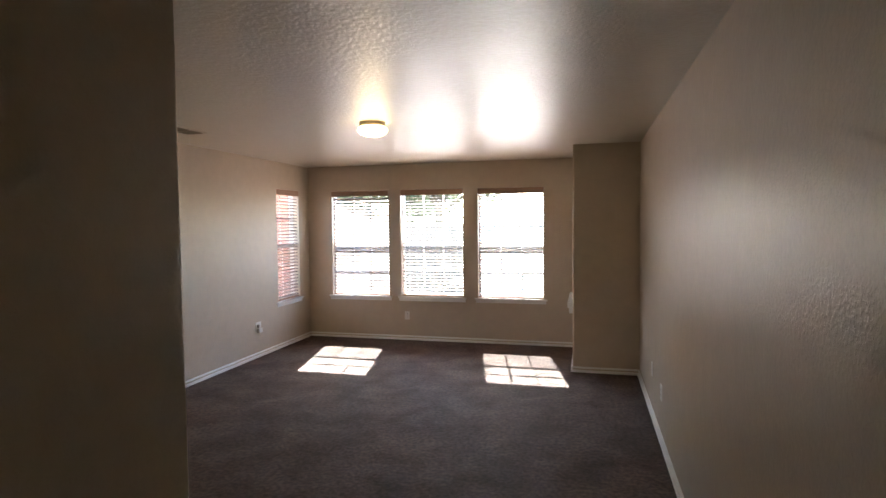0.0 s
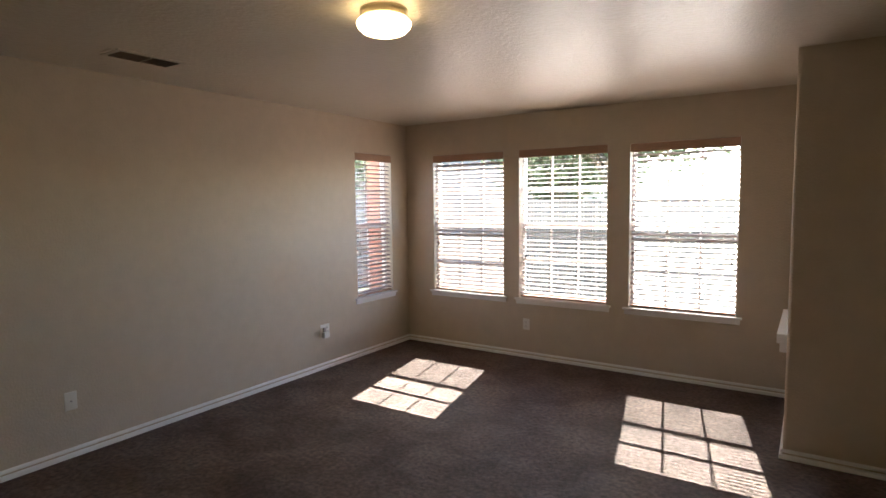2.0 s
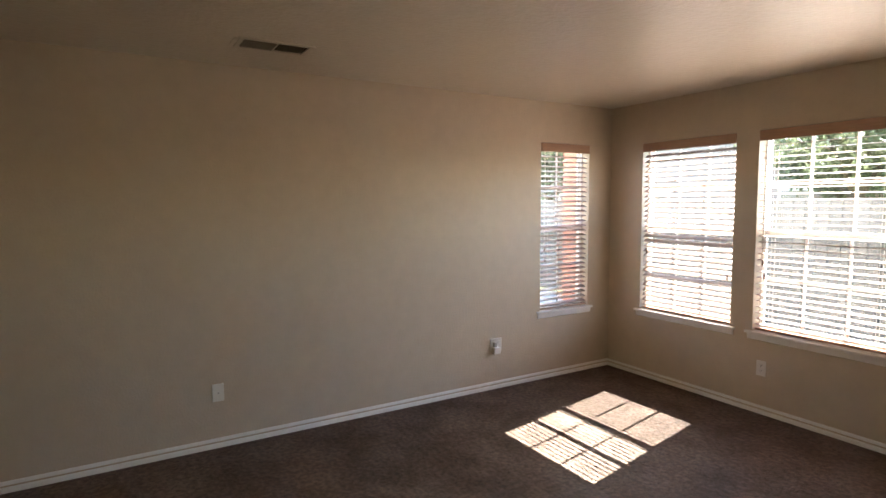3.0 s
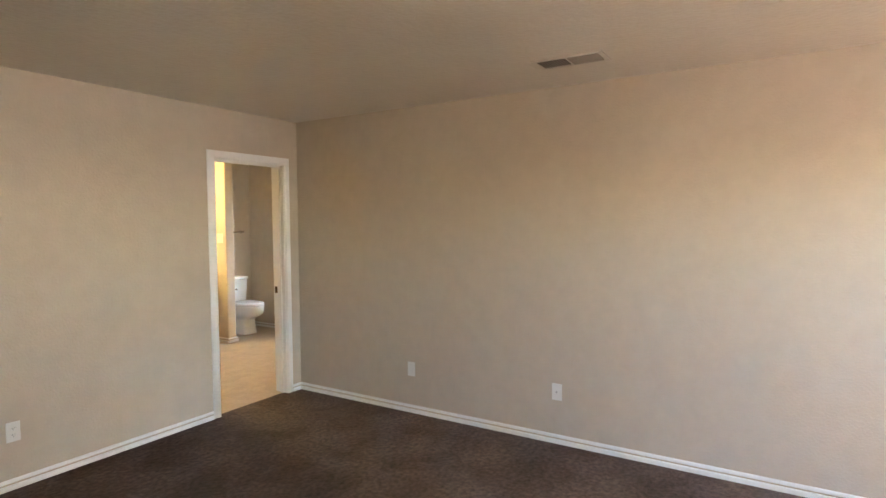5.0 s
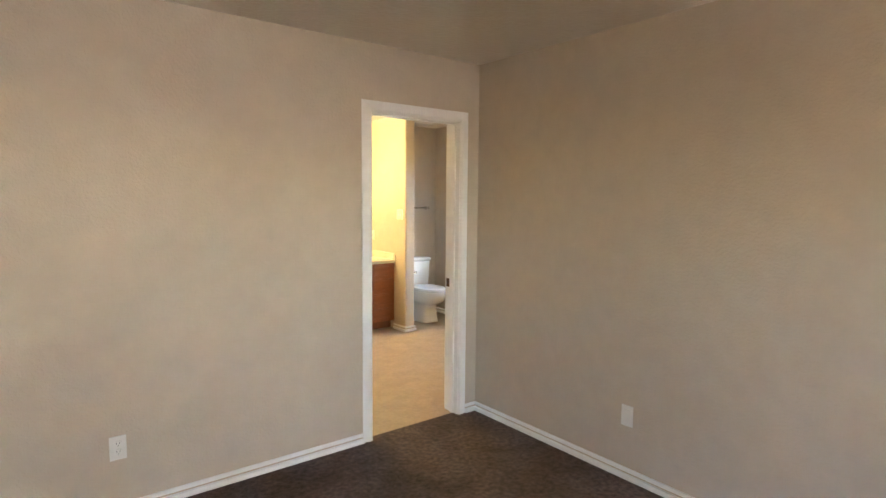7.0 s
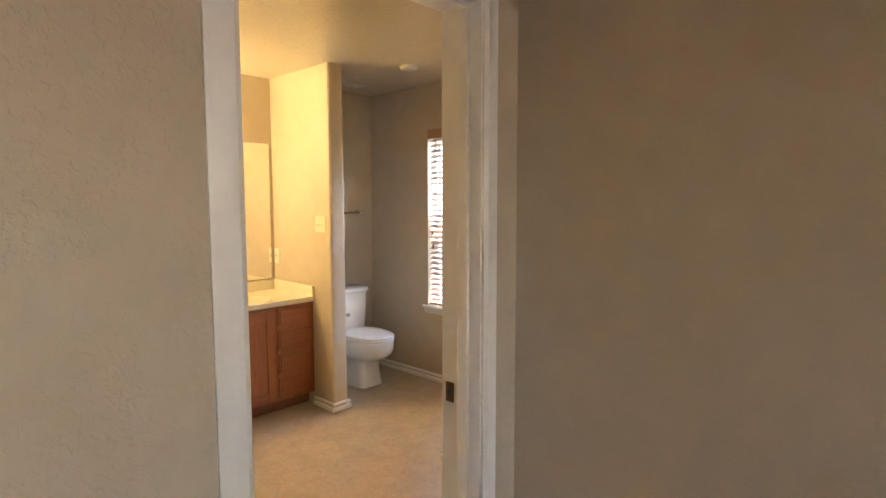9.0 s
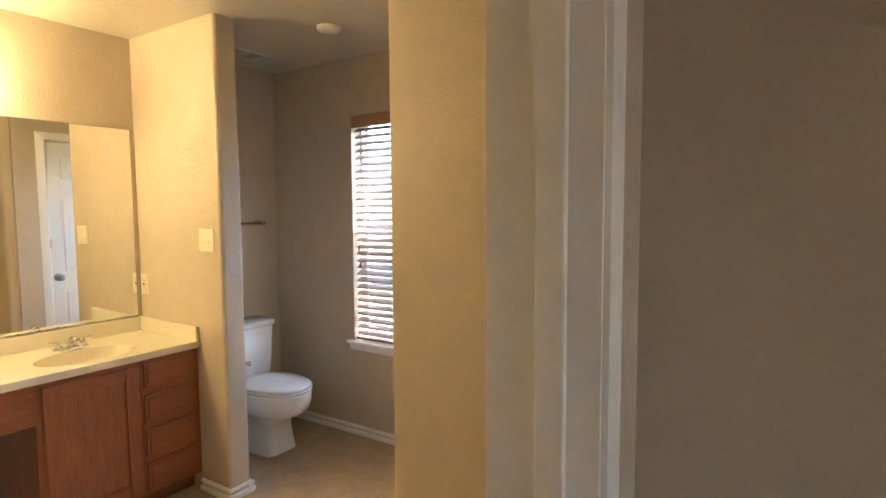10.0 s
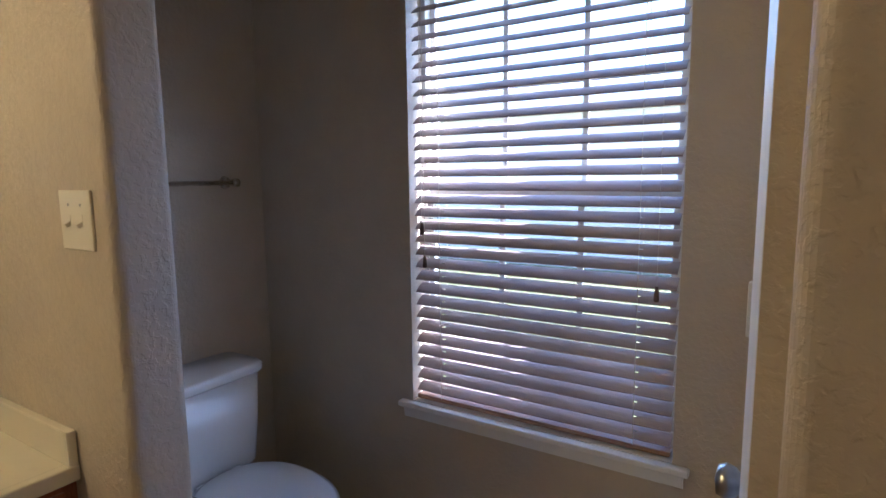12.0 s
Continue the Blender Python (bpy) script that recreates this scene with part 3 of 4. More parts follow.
# ---- wall plates: local x across, y out of the wall, z up ----
def outlet(m, style, label, mat=PLATE):
    o = thing("wall_plate" if style in ("blank", "jack") else "light_switch" if style == "switch" else "wall_outlet", m, label,
              "light switch" if style == "switch" else "wall plate" if style in ("blank", "jack") else "outlet")
    w = 0.059 if style in ("switch", "double") else 0.036
    part("plate", box(-w, w, 0, 0.006, -0.058, 0.058, 0.003, 3), mat, o)
    if style in ("duplex", "double"):
        for x, z in ((u, v) for u in ((0,) if style == "duplex" else (-0.023, 0.023)) for v in (-0.02, 0.02)):
            bm = loft(bmesh.new(), [(0, 0, 0.0, 0.017, 0.015, 0.015, 3.2), (0, 0, 0.003, 0.0165, 0.0145, 0.0145, 3.2)], 20)
            r = part("socket", bm, mat, o)
            r.matrix_basis = pose(x, 0.0055, z, -90, 0, 0)
            bm = bmesh.new()
            put_box(bm, x - 0.0075, x - 0.0055, 0.0075, 0.0089, z - 0.001, z + 0.008)
            put_box(bm, x + 0.0055, x + 0.0075, 0.0075, 0.0089, z - 0.001, z + 0.007)
            put_box(bm, x - 0.002, x + 0.002, 0.0075, 0.0089, z - 0.010, z - 0.006)
            part("slots", bm, SLOT, o)
    elif style == "rocker":
        part("insert", box(-0.017, 0.017, 0.004, 0.0085, -0.034, 0.034, 0.001), mat, o)
        bm = bmesh.new()
        for z in (-0.018, 0.018):
            put_box(bm, -0.0075, -0.0055, 0.008, 0.0092, z, z + 0.008)
            put_box(bm, 0.0055, 0.0075, 0.008, 0.0092, z, z + 0.007)
        put_box(bm, -0.008, 0.008, 0.008, 0.0095, -0.005, 0.005)
        part("slots", bm, SLOT, o)
    elif style == "jack":
        part("connector", rod(bmesh.new(), (0, 0.005, 0), (0, 0.018, 0), 0.0048, n=10), NICKEL, o)
    elif style == "switch":
        for x in (-0.023, 0.023):
            part("toggle_slot", box(x - 0.005, x + 0.005, 0.0055, 0.0068, -0.012, 0.012), mat, o)
            bm = bmesh.new()
            put_box(bm, x - 0.004, x + 0.004, 0.004, 0.017, -0.004, 0.004, 0.0012)
            t = part("toggle", bm, mat, o)
            t.matrix_basis = pose(0, 0, -0.003, -28, 0, 0)
            part("screw", rod(bmesh.new(), (x, 0.005, 0.03), (x, 0.0068, 0.03), 0.003, n=10), NICKEL, o)
    elif style == "blank":
        part("cover_ridges", box(-0.016, 0.016, 0.004, 0.0078, -0.033, 0.033, 0.001), mat, o)
    return o

outlet(pose(W, 3.730, 0.354, 0, 0, -90), "blank", "white blank wall plate low on the wall")
outlet(pose(W, 4.956, 0.36, 0, 0, -90), "jack", "white cable wall plate with a metal connector")
outlet(pose(W, 7.160, 0.372, 0, 0, -90), "double", "white double-width outlet plate with a plugged-in adaptor")
a = thing("plug_adaptor", pose(W, 7.160, 0.372, 0, 0, -90), "white plug-in adaptor hanging from the outlet", "adaptor")
part("body", box(-0.018, 0.050, 0.009, 0.052, -0.066, -0.012, 0.007, 3), PLATE, a)
part("plug", box(0.008, 0.036, 0.009, 0.034, -0.011, 0.032, 0.005, 2), NICKEL, a, "grey moulded plug")
outlet(pose(-1.515, N, 0.341, 0, 0, 180), "duplex", "white duplex outlet below the window")
outlet(pose(-0.745, S, 0.336), "duplex", "white duplex outlet low on the wall")
outlet(pose(E, 5.46, 0.362, 0, 0, 90), "duplex", "white duplex outlet on the long wall")
outlet(pose(E, 6.05, 0.385, 0, 0, 90), "blank", "white blank plate on the long wall")
outlet(pose(HALL_W, 1.75, 0.36, 0, 0, -90), "duplex", "white duplex outlet in the entry passage")
outlet(pose(PART_E, 0.115, 1.338, 0, 0, -90), "switch", "ivory double toggle light switch", IVORY)
outlet(pose(PART_E, -0.485, 1.072, 0, 0, -90), "rocker", "ivory outlet with test buttons above the counter", IVORY)

# ---- mantel on the chimney breast ----
mantel = thing("mantel_shelf", pose(BRX, 7.48, 0), "small white painted mantel ledge on the chimney breast", "mantel")
part("shelf", box(-0.062, 0, 0, 0.94, 0.660, 0.722, 0.004), TRIM, mantel)
part("cove", box(-0.045, 0, 0.03, 0.91, 0.596, 0.660, 0.006), TRIM, mantel)

# ---- bathroom vanity ----
VX, VF, VT = -0.17, -0.005, 0.772
def front(bm, x0, x1, z0, z1, y=VF):
    """A drawer or apron front with an eased, stepped edge."""
    put_box(bm, x0, x1, y, y + 0.012, z0, z1, 0.004, 2)
    put_box(bm, x0 + 0.014, x1 - 0.014, y + 0.010, y + 0.019, z0 + 0.014, z1 - 0.014, 0.005, 2)
    return bm

unit = thing("vanity_drawer_cabinet", pose(VX, 0, 0), "reddish oak vanity cabinet with four drawers", "cabinet")
bm = box(-3.743, -3.440, B_S + 0.002, VF - 0.001, 0.095, 0.640)
put_box(bm, -3.743, -3.440, VF - 0.022, VF - 0.001, 0.640, VT)
put_box(bm, -3.743, -3.726, B_S + 0.002, VF - 0.022, 0.640, VT)
part("body", bm, OAK, unit)
part("toe_kick", box(-3.742, -3.441, B_S + 0.002, VF - 0.075, 0, 0.095), TOEKICK, unit)
for a, b in ((0.632, 0.752), (0.458, 0.594), (0.290, 0.424), (0.122, 0.256)):
    part("drawer", front(bmesh.new(), -3.716, -3.450, a, b), OAK_H, unit)
unit = thing("vanity_sink_cabinet", pose(VX, 0, 0), "reddish oak sink base cabinet with one framed door", "cabinet")
bm = box(-3.438, -3.000, B_S + 0.002, VF - 0.001, 0.095, 0.640)
put_box(bm, -3.438, -3.000, VF - 0.022, VF - 0.001, 0.640, VT)
put_box(bm, -3.018, -3.000, B_S + 0.002, VF - 0.022, 0.640, VT)
part("body", bm, OAK, unit)
part("toe_kick", box(-3.437, -3.002, B_S + 0.002, VF - 0.075, 0, 0.095), TOEKICK, unit)
door = part("door", box(-3.365, -3.085, VF, VF + 0.009, 0.180, 0.690), OAK, unit, "flat oak panel door")
for nm, a, mt in (("stile", (-3.422, -3.362, 0.112, 0.750), OAK), ("stile", (-3.088, -3.024, 0.112, 0.750), OAK),
                  ("rail", (-3.362, -3.088, 0.112, 0.178), OAK_H), ("rail", (-3.362, -3.088, 0.688, 0.750), OAK_H)):
    part(nm, box(a[0], a[1], VF, VF + 0.019, a[2], a[3], 0.003), mt, door)
unit = thing("vanity_apron", pose(VX, 0, 0), "plain oak apron board over the open knee space", "cabinet")
part("body", box(-2.999, B_E - VX - 0.001, VF - 0.42, VF - 0.001, 0.60, VT - 0.002), OAK_H, unit)
part("fascia", box(-2.998, B_E - VX - 0.002, VF - 0.0005, VF + 0.006, 0.598, VT - 0.004, 0.002), OAK_H, unit)

top = thing("vanity_countertop", pose(0, 0, 0), "cream cultured marble vanity top with an oval basin", "countertop")
bm = bmesh.new()
cx, cy, rx, ry, zt, n = -3.455, -0.180, 0.215, 0.150, 0.808, 48
x0, x1, y0, y1 = PART_E + 0.001, B_E - 0.001, B_S + 0.001, VF + 0.026
outer, inner = [], []
for i in range(n):
    a = 2 * math.pi * i / n
    c, s = math.cos(a), math.sin(a)
    inner.append(bm.verts.new((cx + rx * c, cy + ry * s, zt)))
    tx = ((x1 if c > 0 else x0) - cx) / c if abs(c) > 1e-6 else 1e9
    ty = ((y1 if s > 0 else y0) - cy) / s if abs(s) > 1e-6 else 1e9
    tt = min(tx, ty)
    outer.append(bm.verts.new((cx + tt * c, cy + tt * s, zt)))
for i in range(n):
    bm.faces.new((outer[i], outer[(i + 1) % n], inner[(i + 1) % n], inner[i]))
for x, y in ((x0, y0), (x1, y0), (x0, y1), (x1, y1)):
    near = sorted(range(n), key=lambda i: (outer[i].co.x - x) ** 2 + (outer[i].co.y - y) ** 2)[:2]
    if min((outer[i].co.xy - Vector((x, y))).length for i in near) > 1e-4:
        cands = [i for i in range(n) if (abs(outer[i].co.x - x) < 1e-5) != (abs(outer[(i + 1) % n].co.x - x) < 1e-5)
                 and (abs(outer[i].co.y - y) < 1e-5) != (abs(outer[(i + 1) % n].co.y - y) < 1e-5)]
        for i in cands[:1]:
            bm.faces.new((outer[i], bm.verts.new((x, y, zt)), outer[(i + 1) % n]))
rings = [inner]
for f, dz in ((0.985, -0.006), (0.95, -0.022), (0.88, -0.060), (0.74, -0.100), (0.50, -0.122), (0.2, -0.130), (0.06, -0.132)):
    rings.append([bm.verts.new((cx + rx * f * math.cos(2 * math.pi * i / n), cy + ry * f * math.sin(2 * math.pi * i / n), zt + dz)) for i in range(n)])
join_rings(bm, rings)
bm.faces.new(rings[-1])
part("basin_deck", bm, MARBLE, top, smooth=False)
part("front_edge", box(x0, x1, y1 - 0.03, y1, 0.773, zt + 0.0015, 0.006, 3), MARBLE, top)
part("backsplash", box(x0 + 0.021, x1, y0, y0 + 0.020, zt - 0.002, 0.886, 0.004), MARBLE, top)
part("side_splash", box(x0, x0 + 0.020, y0, y1 - 0.004, zt - 0.002, 0.886, 0.004), MARBLE, top)
part("drain", lathe(bmesh.new(), [(0.024, 0), (0.024, 0.003), (0.016, 0.004), (0.0, 0.002)], 24, pose(cx, cy, zt - 0.1325)), CHROME, top, smooth=True)

tap = thing("faucet", pose(cx - 0.005, -0.352, zt), "chrome two-handle bathroom faucet", "faucet")
part("base", loft(bmesh.new(), [(0, 0, 0, 0.080, 0.026, 0.026, 3), (0, 0, 0.016, 0.078, 0.024, 0.024, 3), (0, 0, 0.022, 0.066, 0.016, 0.016, 3)], 32), CHROME, tap, smooth=True)
bm = bmesh.new()
pts = [(0, 0, 0.015), (0, 0.004, 0.045), (0, 0.03, 0.064), (0, 0.075, 0.060), (0, 0.108, 0.042)]
for p, q, r in zip(pts, pts[1:], (0.014, 0.013, 0.012, 0.010)):
    rod(bm, p, q, r, r * 0.94, 14)
part("spout", bm, CHROME, tap, smooth=True)
for sx in (-1, 1):
    bm = lathe(bmesh.new(), [(0, 0), (0.017, 0), (0.016, 0.014), (0.010, 0.022), (0.012, 0.030), (0, 0.034)], 20, pose(sx * 0.054, 0, 0.018))
    rod(bm, (sx * 0.054, 0, 0.044), (sx * 0.098, 0.012, 0.054), 0.0065, 0.0045, 10)
    part("handle", bm, CHROME, tap, smooth=True)

mir = thing("wall_mirror", pose(-3.889, B_S, 0, 0, 0, 0.5), "large frameless vanity mirror on the wall", "mirror")
part("backing", box(0, 1.63, 0.0005, 0.0045, 0.892, 1.941), MIRROR_EDGE, mir)
part("glass", box(0.002, 1.628, 0.0045, 0.006, 0.894, 1.939), MIRROR, mir)

bar = thing("vanity_light", pose(-2.82, B_S, 2.092), "chrome vanity light bar with lit round globes", "wall lamp")
part("back_plate", box(-0.40, 0.40, 0, 0.028, -0.055, 0.055, 0.006), CHROME, bar)
for i in range(4):
    x = -0.315 + 0.21 * i
    part("socket", rod(bmesh.new(), (x, 0.027, 0), (x, 0.055, 0), 0.022, n=20), CHROME, bar)
    part("globe", lathe(bmesh.new(), [(0, -0.048)] + [(0.048 * math.cos(a), 0.048 * math.sin(a)) for a in np.linspace(-1.4, 1.4, 15)] + [(0, 0.048)], 28, pose(x, 0.098, 0)),
         BULB, bar, "glowing frosted globe bulb", smooth=True)

# ---- toilet ----
tx = -4.455
toi = thing("toilet", pose(tx, B_S + 0.016, 0), "white porcelain two-piece toilet with closed lid", "toilet")
bm = loft(bmesh.new(), [(0, 0.31, 0.0, 0.124, 0.228, 0.21, 5.5), (0, 0.31, 0.012, 0.123, 0.226, 0.21, 5.5), (0, 0.31, 0.06, 0.117, 0.219, 0.21, 5.0), (0, 0.31, 0.14, 0.109, 0.212, 0.21, 4.5),
                        (0, 0.315, 0.195, 0.106, 0.212, 0.21, 4.0), (0, 0.33, 0.220, 0.116, 0.236, 0.22, 3.0), (0, 0.375, 0.250, 0.156, 0.276, 0.26, 2.3), (0, 0.40, 0.285, 0.180, 0.298, 0.30, 2.1),
                        (0, 0.41, 0.330, 0.188, 0.305, 0.32, 2.1), (0, 0.41, 0.385, 0.188, 0.305, 0.32, 2.1), (0, 0.41, 0.395, 0.184, 0.300, 0.32, 2.1)], 44)
part("bowl", bm, PORCELAIN, toi, smooth=True)
bm = loft(bmesh.new(), [(0, 0.43, 0.395, 0.182, 0.282, 0.20, 2.15), (0, 0.43, 0.400, 0.187, 0.287, 0.205, 2.15), (0, 0.43, 0.410, 0.187, 0.287, 0.205, 2.15), (0, 0.43, 0.414, 0.184, 0.284, 0.20, 2.15)], 44)
part("seat", bm, SEATP, toi, smooth=True)
bm = loft(bmesh.new(), [(0, 0.43, 0.416, 0.184, 0.284, 0.20, 2.2), (0, 0.43, 0.426, 0.186, 0.286, 0.205, 2.2), (0, 0.43, 0.434, 0.170, 0.265, 0.19, 2.2), (0, 0.43, 0.438, 0.10, 0.16, 0.12, 2.2)], 44)
part("lid", bm, SEATP, toi, smooth=True)
bm = loft(bmesh.new(), [(0, 0.115, 0.385, 0.185, 0.085, 0.085, 6), (0, 0.115, 0.40, 0.195, 0.095, 0.095, 6), (0, 0.115, 0.55, 0.212, 0.098, 0.098, 6), (0, 0.115, 0.728, 0.222, 0.100, 0.100, 6)], 48)
part("tank", bm, PORCELAIN, toi, smooth=True)
bm = loft(bmesh.new(), [(0, 0.115, 0.725, 0.228, 0.108, 0.105, 7), (0, 0.115, 0.733, 0.233, 0.112, 0.108, 7), (0, 0.115, 0.755, 0.232, 0.111, 0.107, 7), (0, 0.115, 0.763, 0.222, 0.102, 0.099, 7)], 48)
part("tank_lid", bm, PORCELAIN, toi, smooth=True)
bm = rod(bmesh.new(), (0.185, 0.209, 0.66), (0.185, 0.232, 0.66), 0.013, n=16)
rod(bm, (0.185, 0.230, 0.66), (0.130, 0.236, 0.650), 0.006, 0.008, 10)
part("flush_lever", bm, CHROME, toi, smooth=True)
for sx in (-1, 1):
    part("hinge_cap", box(sx * 0.07 - 0.018, sx * 0.07 + 0.018, 0.222, 0.252, 0.396, 0.424, 0.006), SEATP, toi)
    part("bolt_cap", lathe(bmesh.new(), [(0.016, 0), (0.015, 0.012), (0.008, 0.019), (0, 0.02)], 16, pose(sx * 0.122, 0.25, 0.010)), PORCELAIN, toi, smooth=True)

# ---- paper holder on the partition ----
ph = thing("paper_holder", pose(PART_W, 0.175, 0.663), "chrome toilet paper holder on the partition wall", "paper holder")
for y in (0.0, -0.15):
    bm = lathe(bmesh.new(), [(0, 0), (0.021, 0), (0.019, 0.007), (0.009, 0.014), (0.008, 0.044), (0.013, 0.050), (0.013, 0.064), (0, 0.068)], 20, pose(0, y, 0, 0, -90, 0))
    part("post", bm, CHROME, ph, smooth=True)
part("roller", rod(bmesh.new(), (-0.056, 0, 0), (-0.056, -0.15, 0), 0.0065, n=14), CHROME, ph, smooth=True)

# ---- towel bar ----
tb = thing("towel_bar", pose(-4.735, B_S, 1.397), "chrome towel bar on the wall above the toilet", "towel bar")
for x in (0, 0.60):
    bm = lathe(bmesh.new(), [(0, 0), (0.024, 0), (0.022, 0.008), (0.011, 0.016), (0.010, 0.050), (0.015, 0.056), (0.015, 0.072), (0, 0.076)], 20, pose(x, 0, 0, -90, 0, 0))
    part("post", bm, CHROME, tb, smooth=True)
part("rail", rod(bmesh.new(), (0, 0.062, 0), (0.60, 0.062, 0), 0.0085, n=14), CHROME, tb, smooth=True)

# ---- closet door in the alcove ----
cd = thing("door_2", pose(-0.215, 0, 0), "white six-panel closet door, closed", "door", kind="structure")
bm = bmesh.new()
put_box(bm, -4.530, -3.990, CL_N + 0.026, CL_N + 0.050, 0.012, 2.030)
part("panel_ground", bm, TRIM, cd)
for a, b in ((-4.530, -4.440), (-4.305, -4.215), (-4.080, -3.990)):
    part("stile", box(a, b, CL_N + 0.014, CL_N + 0.0262, 0.012, 2.030, 0.002), TRIM, cd)
for a, b in ((0.012, 0.22), (0.86, 0.99), (1.62, 1.72), (1.93, 2.03)):
    for c, d_ in ((-4.440, -4.305), (-4.215, -4.080)):
        part("rail", box(c, d_, CL_N + 0.014, CL_N + 0.0262, a, b, 0.002), TRIM, cd)
for a, b in ((0.22, 0.86), (0.99, 1.62), (1.72, 1.93)):
    for c, d_ in ((-4.440, -4.305), (-4.215, -4.080)):
        part("raised_panel", box(c + 0.022, d_ - 0.022, CL_N + 0.016, CL_N + 0.0265, a + 0.022, b - 0.022, 0.004), TRIM, cd)
bm = lathe(bmesh.new(), [(0, 0), (0.032, 0), (0.031, 0.006), (0.014, 0.012), (0.012, 0.030), (0.022, 0.040), (0.027, 0.052), (0.022, 0.064), (0, 0.068)], 24, pose(-4.040, CL_N + 0.014, 0.958, 90, 0, 0))
part("knob", bm, NICKEL, cd, "dull nickel round knob", smooth=True)
bm = bmesh.new()
put_box(bm, -4.535, -4.530, CL_N, CL_N + 0.12, 0, 2.04)
put_box(bm, -3.990, -3.985, CL_N, CL_N + 0.12, 0, 2.04)
part("jamb", bm, TRIM, cd)
part("casing", casing(bmesh.new(), -4.531, -3.989, 2.036, CL_N, -1), TRIM, cd)
bm = box(-4.006, -3.986, CL_N - 0.022, CL_N - 0.006, 1.195, 1.270, 0.003)
part("latch", bm, PLATE, cd, "small white latch on the casing")

# ---- outside ----
BOUNCE_PAVING = material("bounce_concrete", (0.46, 0.43, 0.40), 0.85, tint=(0.39, 0.365, 0.335), tint_scale=1.2, grain=(40, 0.08), bumps=((60, 0.003),))
# pale slab added outside the windows to bounce sunlight up onto the ceiling
tagged(part("pavement", box(-8.0, 5.0, 8.75, 12.0, -0.30, -0.22), BOUNCE_PAVING), "added pale concrete slab bouncing sunlight in through the windows", "patio", kind="structure")
# unseen pale strip, added so the shaded brick gets bounced sunlight
bm = box(-8.0, -3.2, 3.0, 8.745, -0.30, -0.22)
tagged(part("pavement_side", bm, BOUNCE_PAVING), "added pale concrete strip bouncing light onto the brick", "patio", kind="structure")
tagged(part("ground", box(-400, 400, -400, 400, -0.35, -0.25), GRASS), "dry lawn around the house", "ground", kind="structure")
VENEER = []
for y0_, y1_, lab in ((8.215, 8.775, "red brick veneer beside the side window"), (7.07, 7.630, "red brick veneer on the other side of the window")):
    v_ = thing("wall_brick_veneer", pose(-3.335, y0_, -0.22), lab, "brick wall", kind="structure")
    part("mortar_bed", box(0.006, 0.181, 0.006, 0.554, 0, 2.95), MORTAR, v_)
    VENEER.append(v_)

def fence_line():
    f = thing("fence", pose(-25.0, 12.2, -0.25), "weathered tan wooden privacy fence, its unseen east run added to block light", "fence")
    me = finish("board", box(0, 0.138, 0, 0.02, 0.04, 1.85, 0.004, 1), FENCE)
    # the boards east of the windows are out of view, added to cut north-east light
    for i in range(300):
        o = new("board", me)
        o.parent = f
        o.matrix_basis = pose(i * 0.146, 0, noise.noise(Vector((i * 0.7, 0, 0))) * 0.012)
    for z in (0.35, 1.0, 1.6):
        part("rail", box(0, 43.8, 0.02, 0.06, z, z + 0.09), FENCE, f)
fence_line()


def house(name, m, w, d, h, rise, label, windows=3, skin=None):
    hs = thing(name, m, label, "house")
    part("wall", box(-w / 2, w / 2, -d / 2, d / 2, 0, h), skin or SIDING, hs)
    bm = bmesh.new()
    o = 0.45
    v = [bm.verts.new(c) for c in ((-w / 2 - o, -d / 2 - o, h + 0.02), (w / 2 + o, -d / 2 - o, h + 0.02), (w / 2 + o, d / 2 + o, h + 0.02), (-w / 2 - o, d / 2 + o, h + 0.02),
                                   (-w / 2 + d / 2.4, 0, h + rise), (w / 2 - d / 2.4, 0, h + rise))]
    for f in ((0, 1, 5, 4), (2, 3, 4, 5), (1, 2, 5), (3, 0, 4), (3, 2, 1, 0)):
        bm.faces.new([v[i] for i in f])
    part("roof", bm, SHINGLE, hs)
    part("fascia", box(-w / 2 - o, w / 2 + o, -d / 2 - o - 0.03, -d / 2 - o, h - 0.14, h + 0.03), TRIM, hs)
    for i in range(windows):
        x = -w / 2 + w * (i + 0.5) / windows
        wn_ = part("window", box(x - 0.5, x + 0.5, -d / 2 - 0.03, -d / 2 + 0.02, 0.9, 2.2), TRIM, hs)
        part("pane", box(x - 0.44, x + 0.44, -d / 2 - 0.04, -d / 2 - 0.032, 0.96, 2.14), DARKGLASS, wn_)
    return hs

house("house", pose(-13.5, 27, -0.25), 15, 9, 5.2, 2.6, "pale pinkish two-storey neighbour house behind the fence")
house("house", pose(-16.9, -1.0, -0.25, 0, 0, 90), 26, 8, 2.9, 0.9, "low pale neighbour house with a grey shingle roof", 0, PALE)


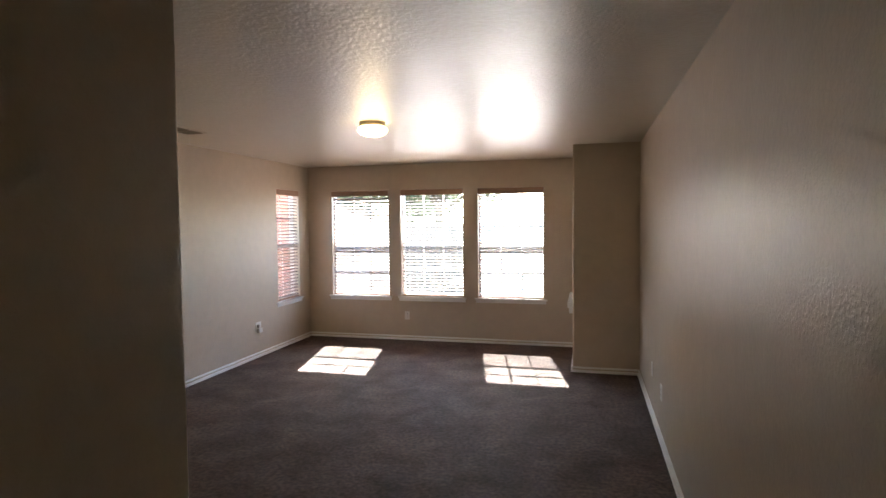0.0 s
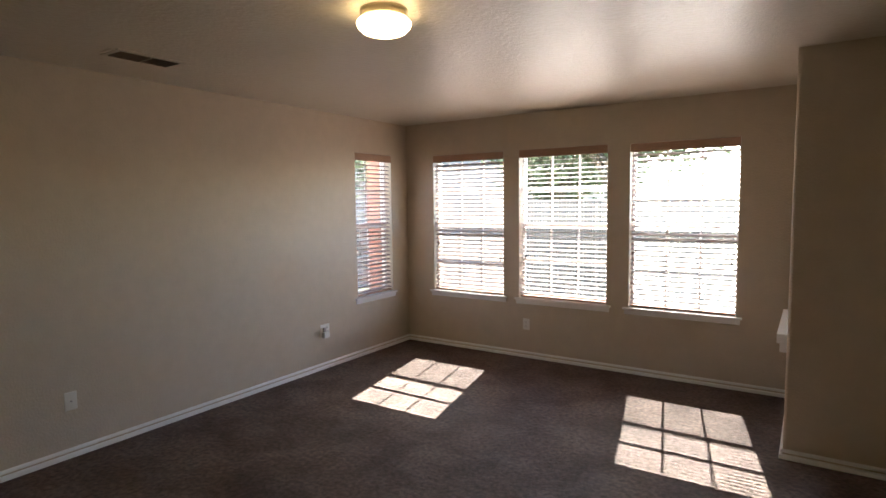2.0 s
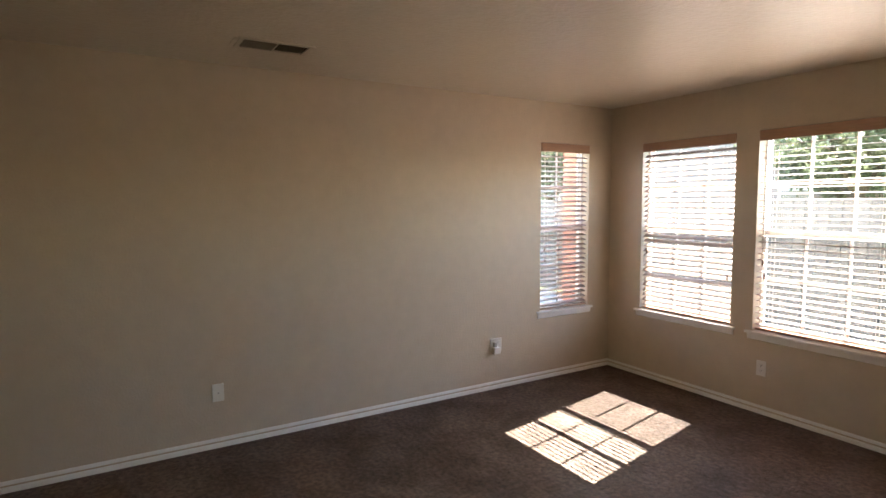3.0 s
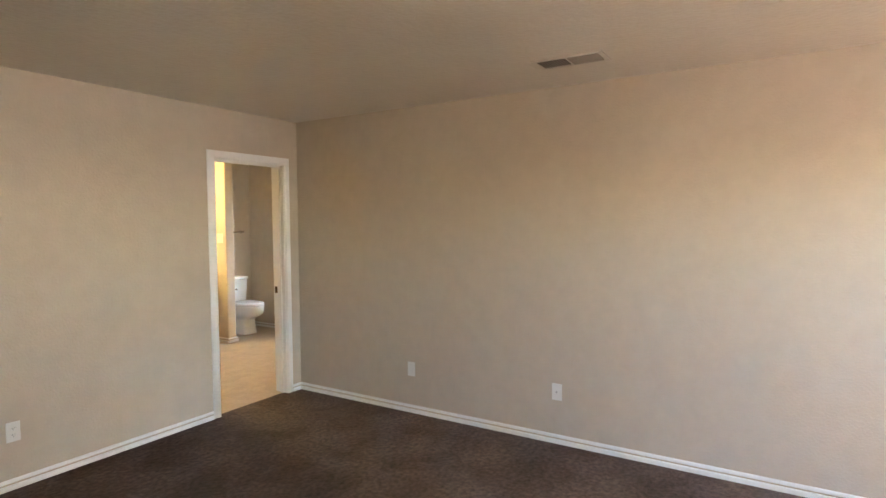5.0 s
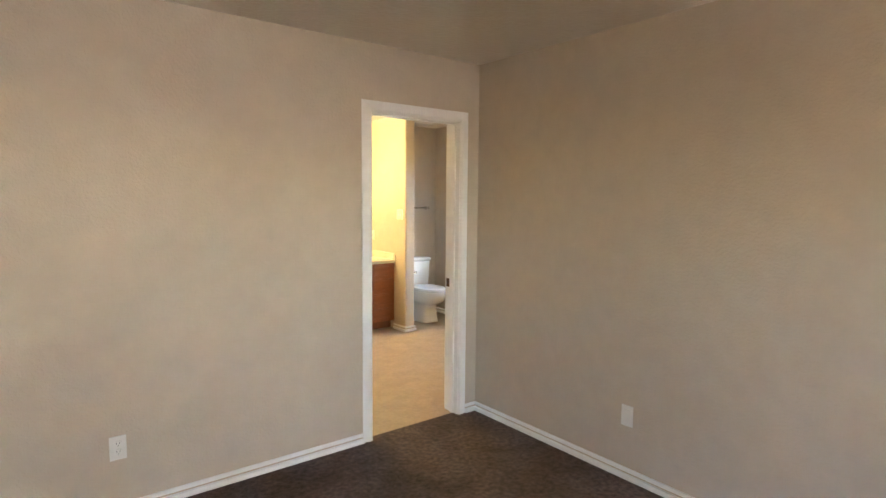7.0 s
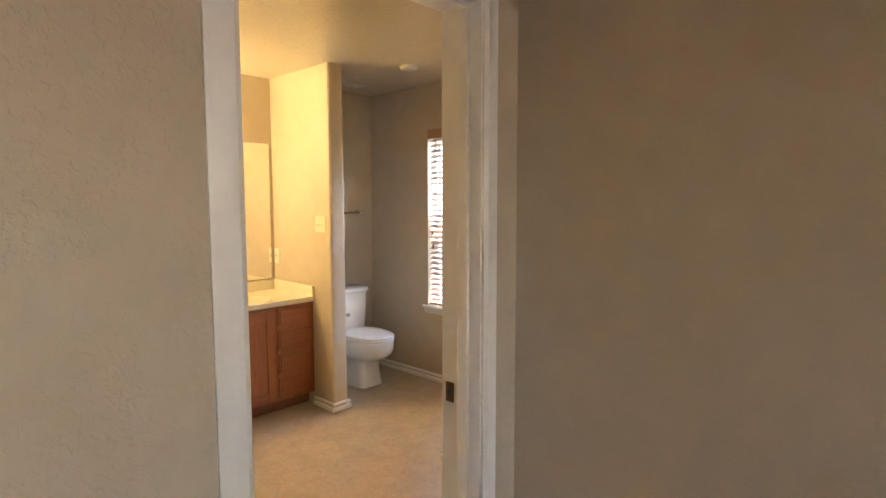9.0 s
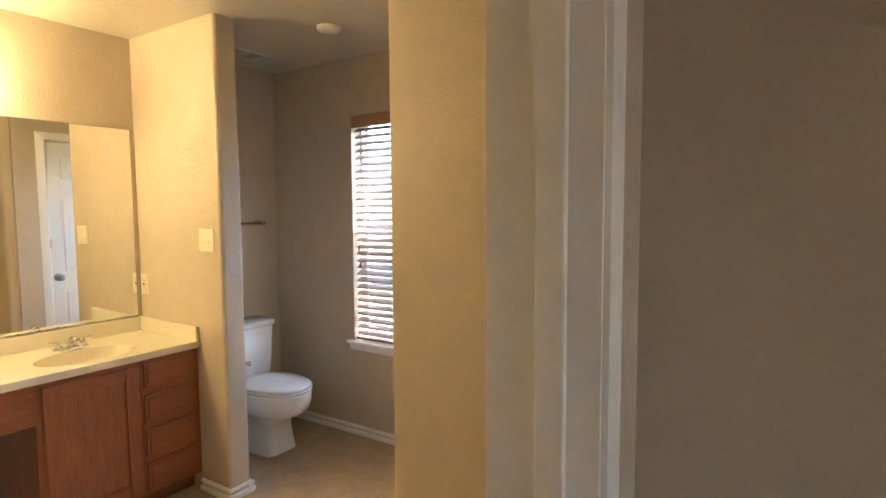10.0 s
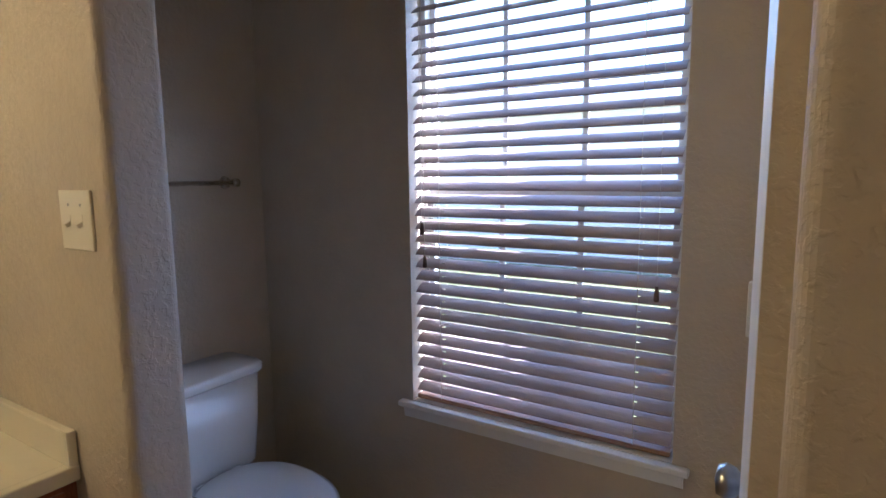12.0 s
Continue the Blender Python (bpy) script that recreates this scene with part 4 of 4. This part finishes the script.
def tree(x, y, h, r, seed, leaves, label):
    rng = random.Random(seed)
    t = thing("tree", pose(x, y, -0.25), label, "tree")
    bm = bmesh.new()
    p = Vector((0, 0, 0))
    q = Vector((rng.uniform(-.2, .2), rng.uniform(-.2, .2), h * 0.42))
    rod(bm, p, q, 0.17, 0.11, 10)
    tips = []
    for i in range(9):
        a = i * 2.4 + rng.uniform(-.4, .4)
        s = q.lerp(p, rng.uniform(0, 0.35))
        e = s + Vector((math.cos(a) * r * rng.uniform(.5, .85), math.sin(a) * r * rng.uniform(.5, .85), h * rng.uniform(.18, .45)))
        rod(bm, s, e, 0.06, 0.02, 7)
        tips.append((s, e))
        for j in range(3):
            s2 = s.lerp(e, rng.uniform(.45, .9))
            e2 = s2 + Vector((rng.uniform(-1, 1), rng.uniform(-1, 1), rng.uniform(.1, .9))) * r * 0.42
            rod(bm, s2, e2, 0.025, 0.008, 5)
            tips.append((s2, e2))
    part("trunk", bm, BARK, t)
    verts, faces = [], []
    for i in range(leaves):
        s, e = rng.choice(tips)
        c = s.lerp(e, rng.uniform(.45, 1.15)) + Vector((rng.gauss(0, .26), rng.gauss(0, .26), rng.gauss(0, .22))) * r * 0.55
        u = Vector((rng.gauss(0, 1), rng.gauss(0, 1), rng.gauss(0, 1))).normalized()
        w = u.cross(Vector((rng.gauss(0, 1), rng.gauss(0, 1), rng.gauss(0, 1)))).normalized()
        L, B = rng.uniform(.07, .13), rng.uniform(.03, .055)
        k0 = len(verts)
        verts += [c - u * L, c + w * B, c + u * L, c - w * B]
        faces.append((k0, k0 + 1, k0 + 2, k0 + 3))
    me = bpy.data.meshes.new("crown")
    me.from_pydata(verts, [], faces)
    me.materials.append(LEAF)
    crown = new("crown", me)
    crown.parent = t
    return t

tree(-3.2, 17.0, 6.6, 2.8, 3, 14000, "leafy green garden tree before the fence")
tree(-5.6, 19.6, 5.6, 2.2, 5, 7000, "leafy green tree behind the fence")
tree(-10.5, 14.4, 5.0, 2.2, 8, 4200, "leafy green tree near the neighbour house")
tree(-6.8, 21.5, 4.6, 1.8, 11, 3200, "small leafy tree beyond the fence")

# ---- bricks of the veneer ----
bh, gap = 0.057, 0.010
me_s = finish("brick", box(0, 0.19 - gap, 0, 0.02, 0, bh, 0.003, 1), BRICK)
me_h = finish("brick", box(0, 0.095 - gap, 0, 0.02, 0, bh, 0.003, 1), BRICK)
me_e = finish("brick", box(0.008, 0.172, 0, 0.02, 0, bh, 0.003, 1), BRICK)
for v_ in VENEER:
    for row in range(44):
        z = row * (bh + gap)
        u, first = 0.0, row % 2
        while u < 0.52:
            step = 0.095 if first or u > 0.45 else 0.19
            o = new("brick", me_h if step < 0.1 else me_s)
            o.parent = v_
            o.matrix_basis = pose(-0.006, u + step - gap, z, 0, 0, -90)
            first, u = 0, u + step
        for y in (-0.006, 0.546):
            o = new("brick", me_e)
            o.parent = v_
            o.matrix_basis = pose(0.004, y, z)
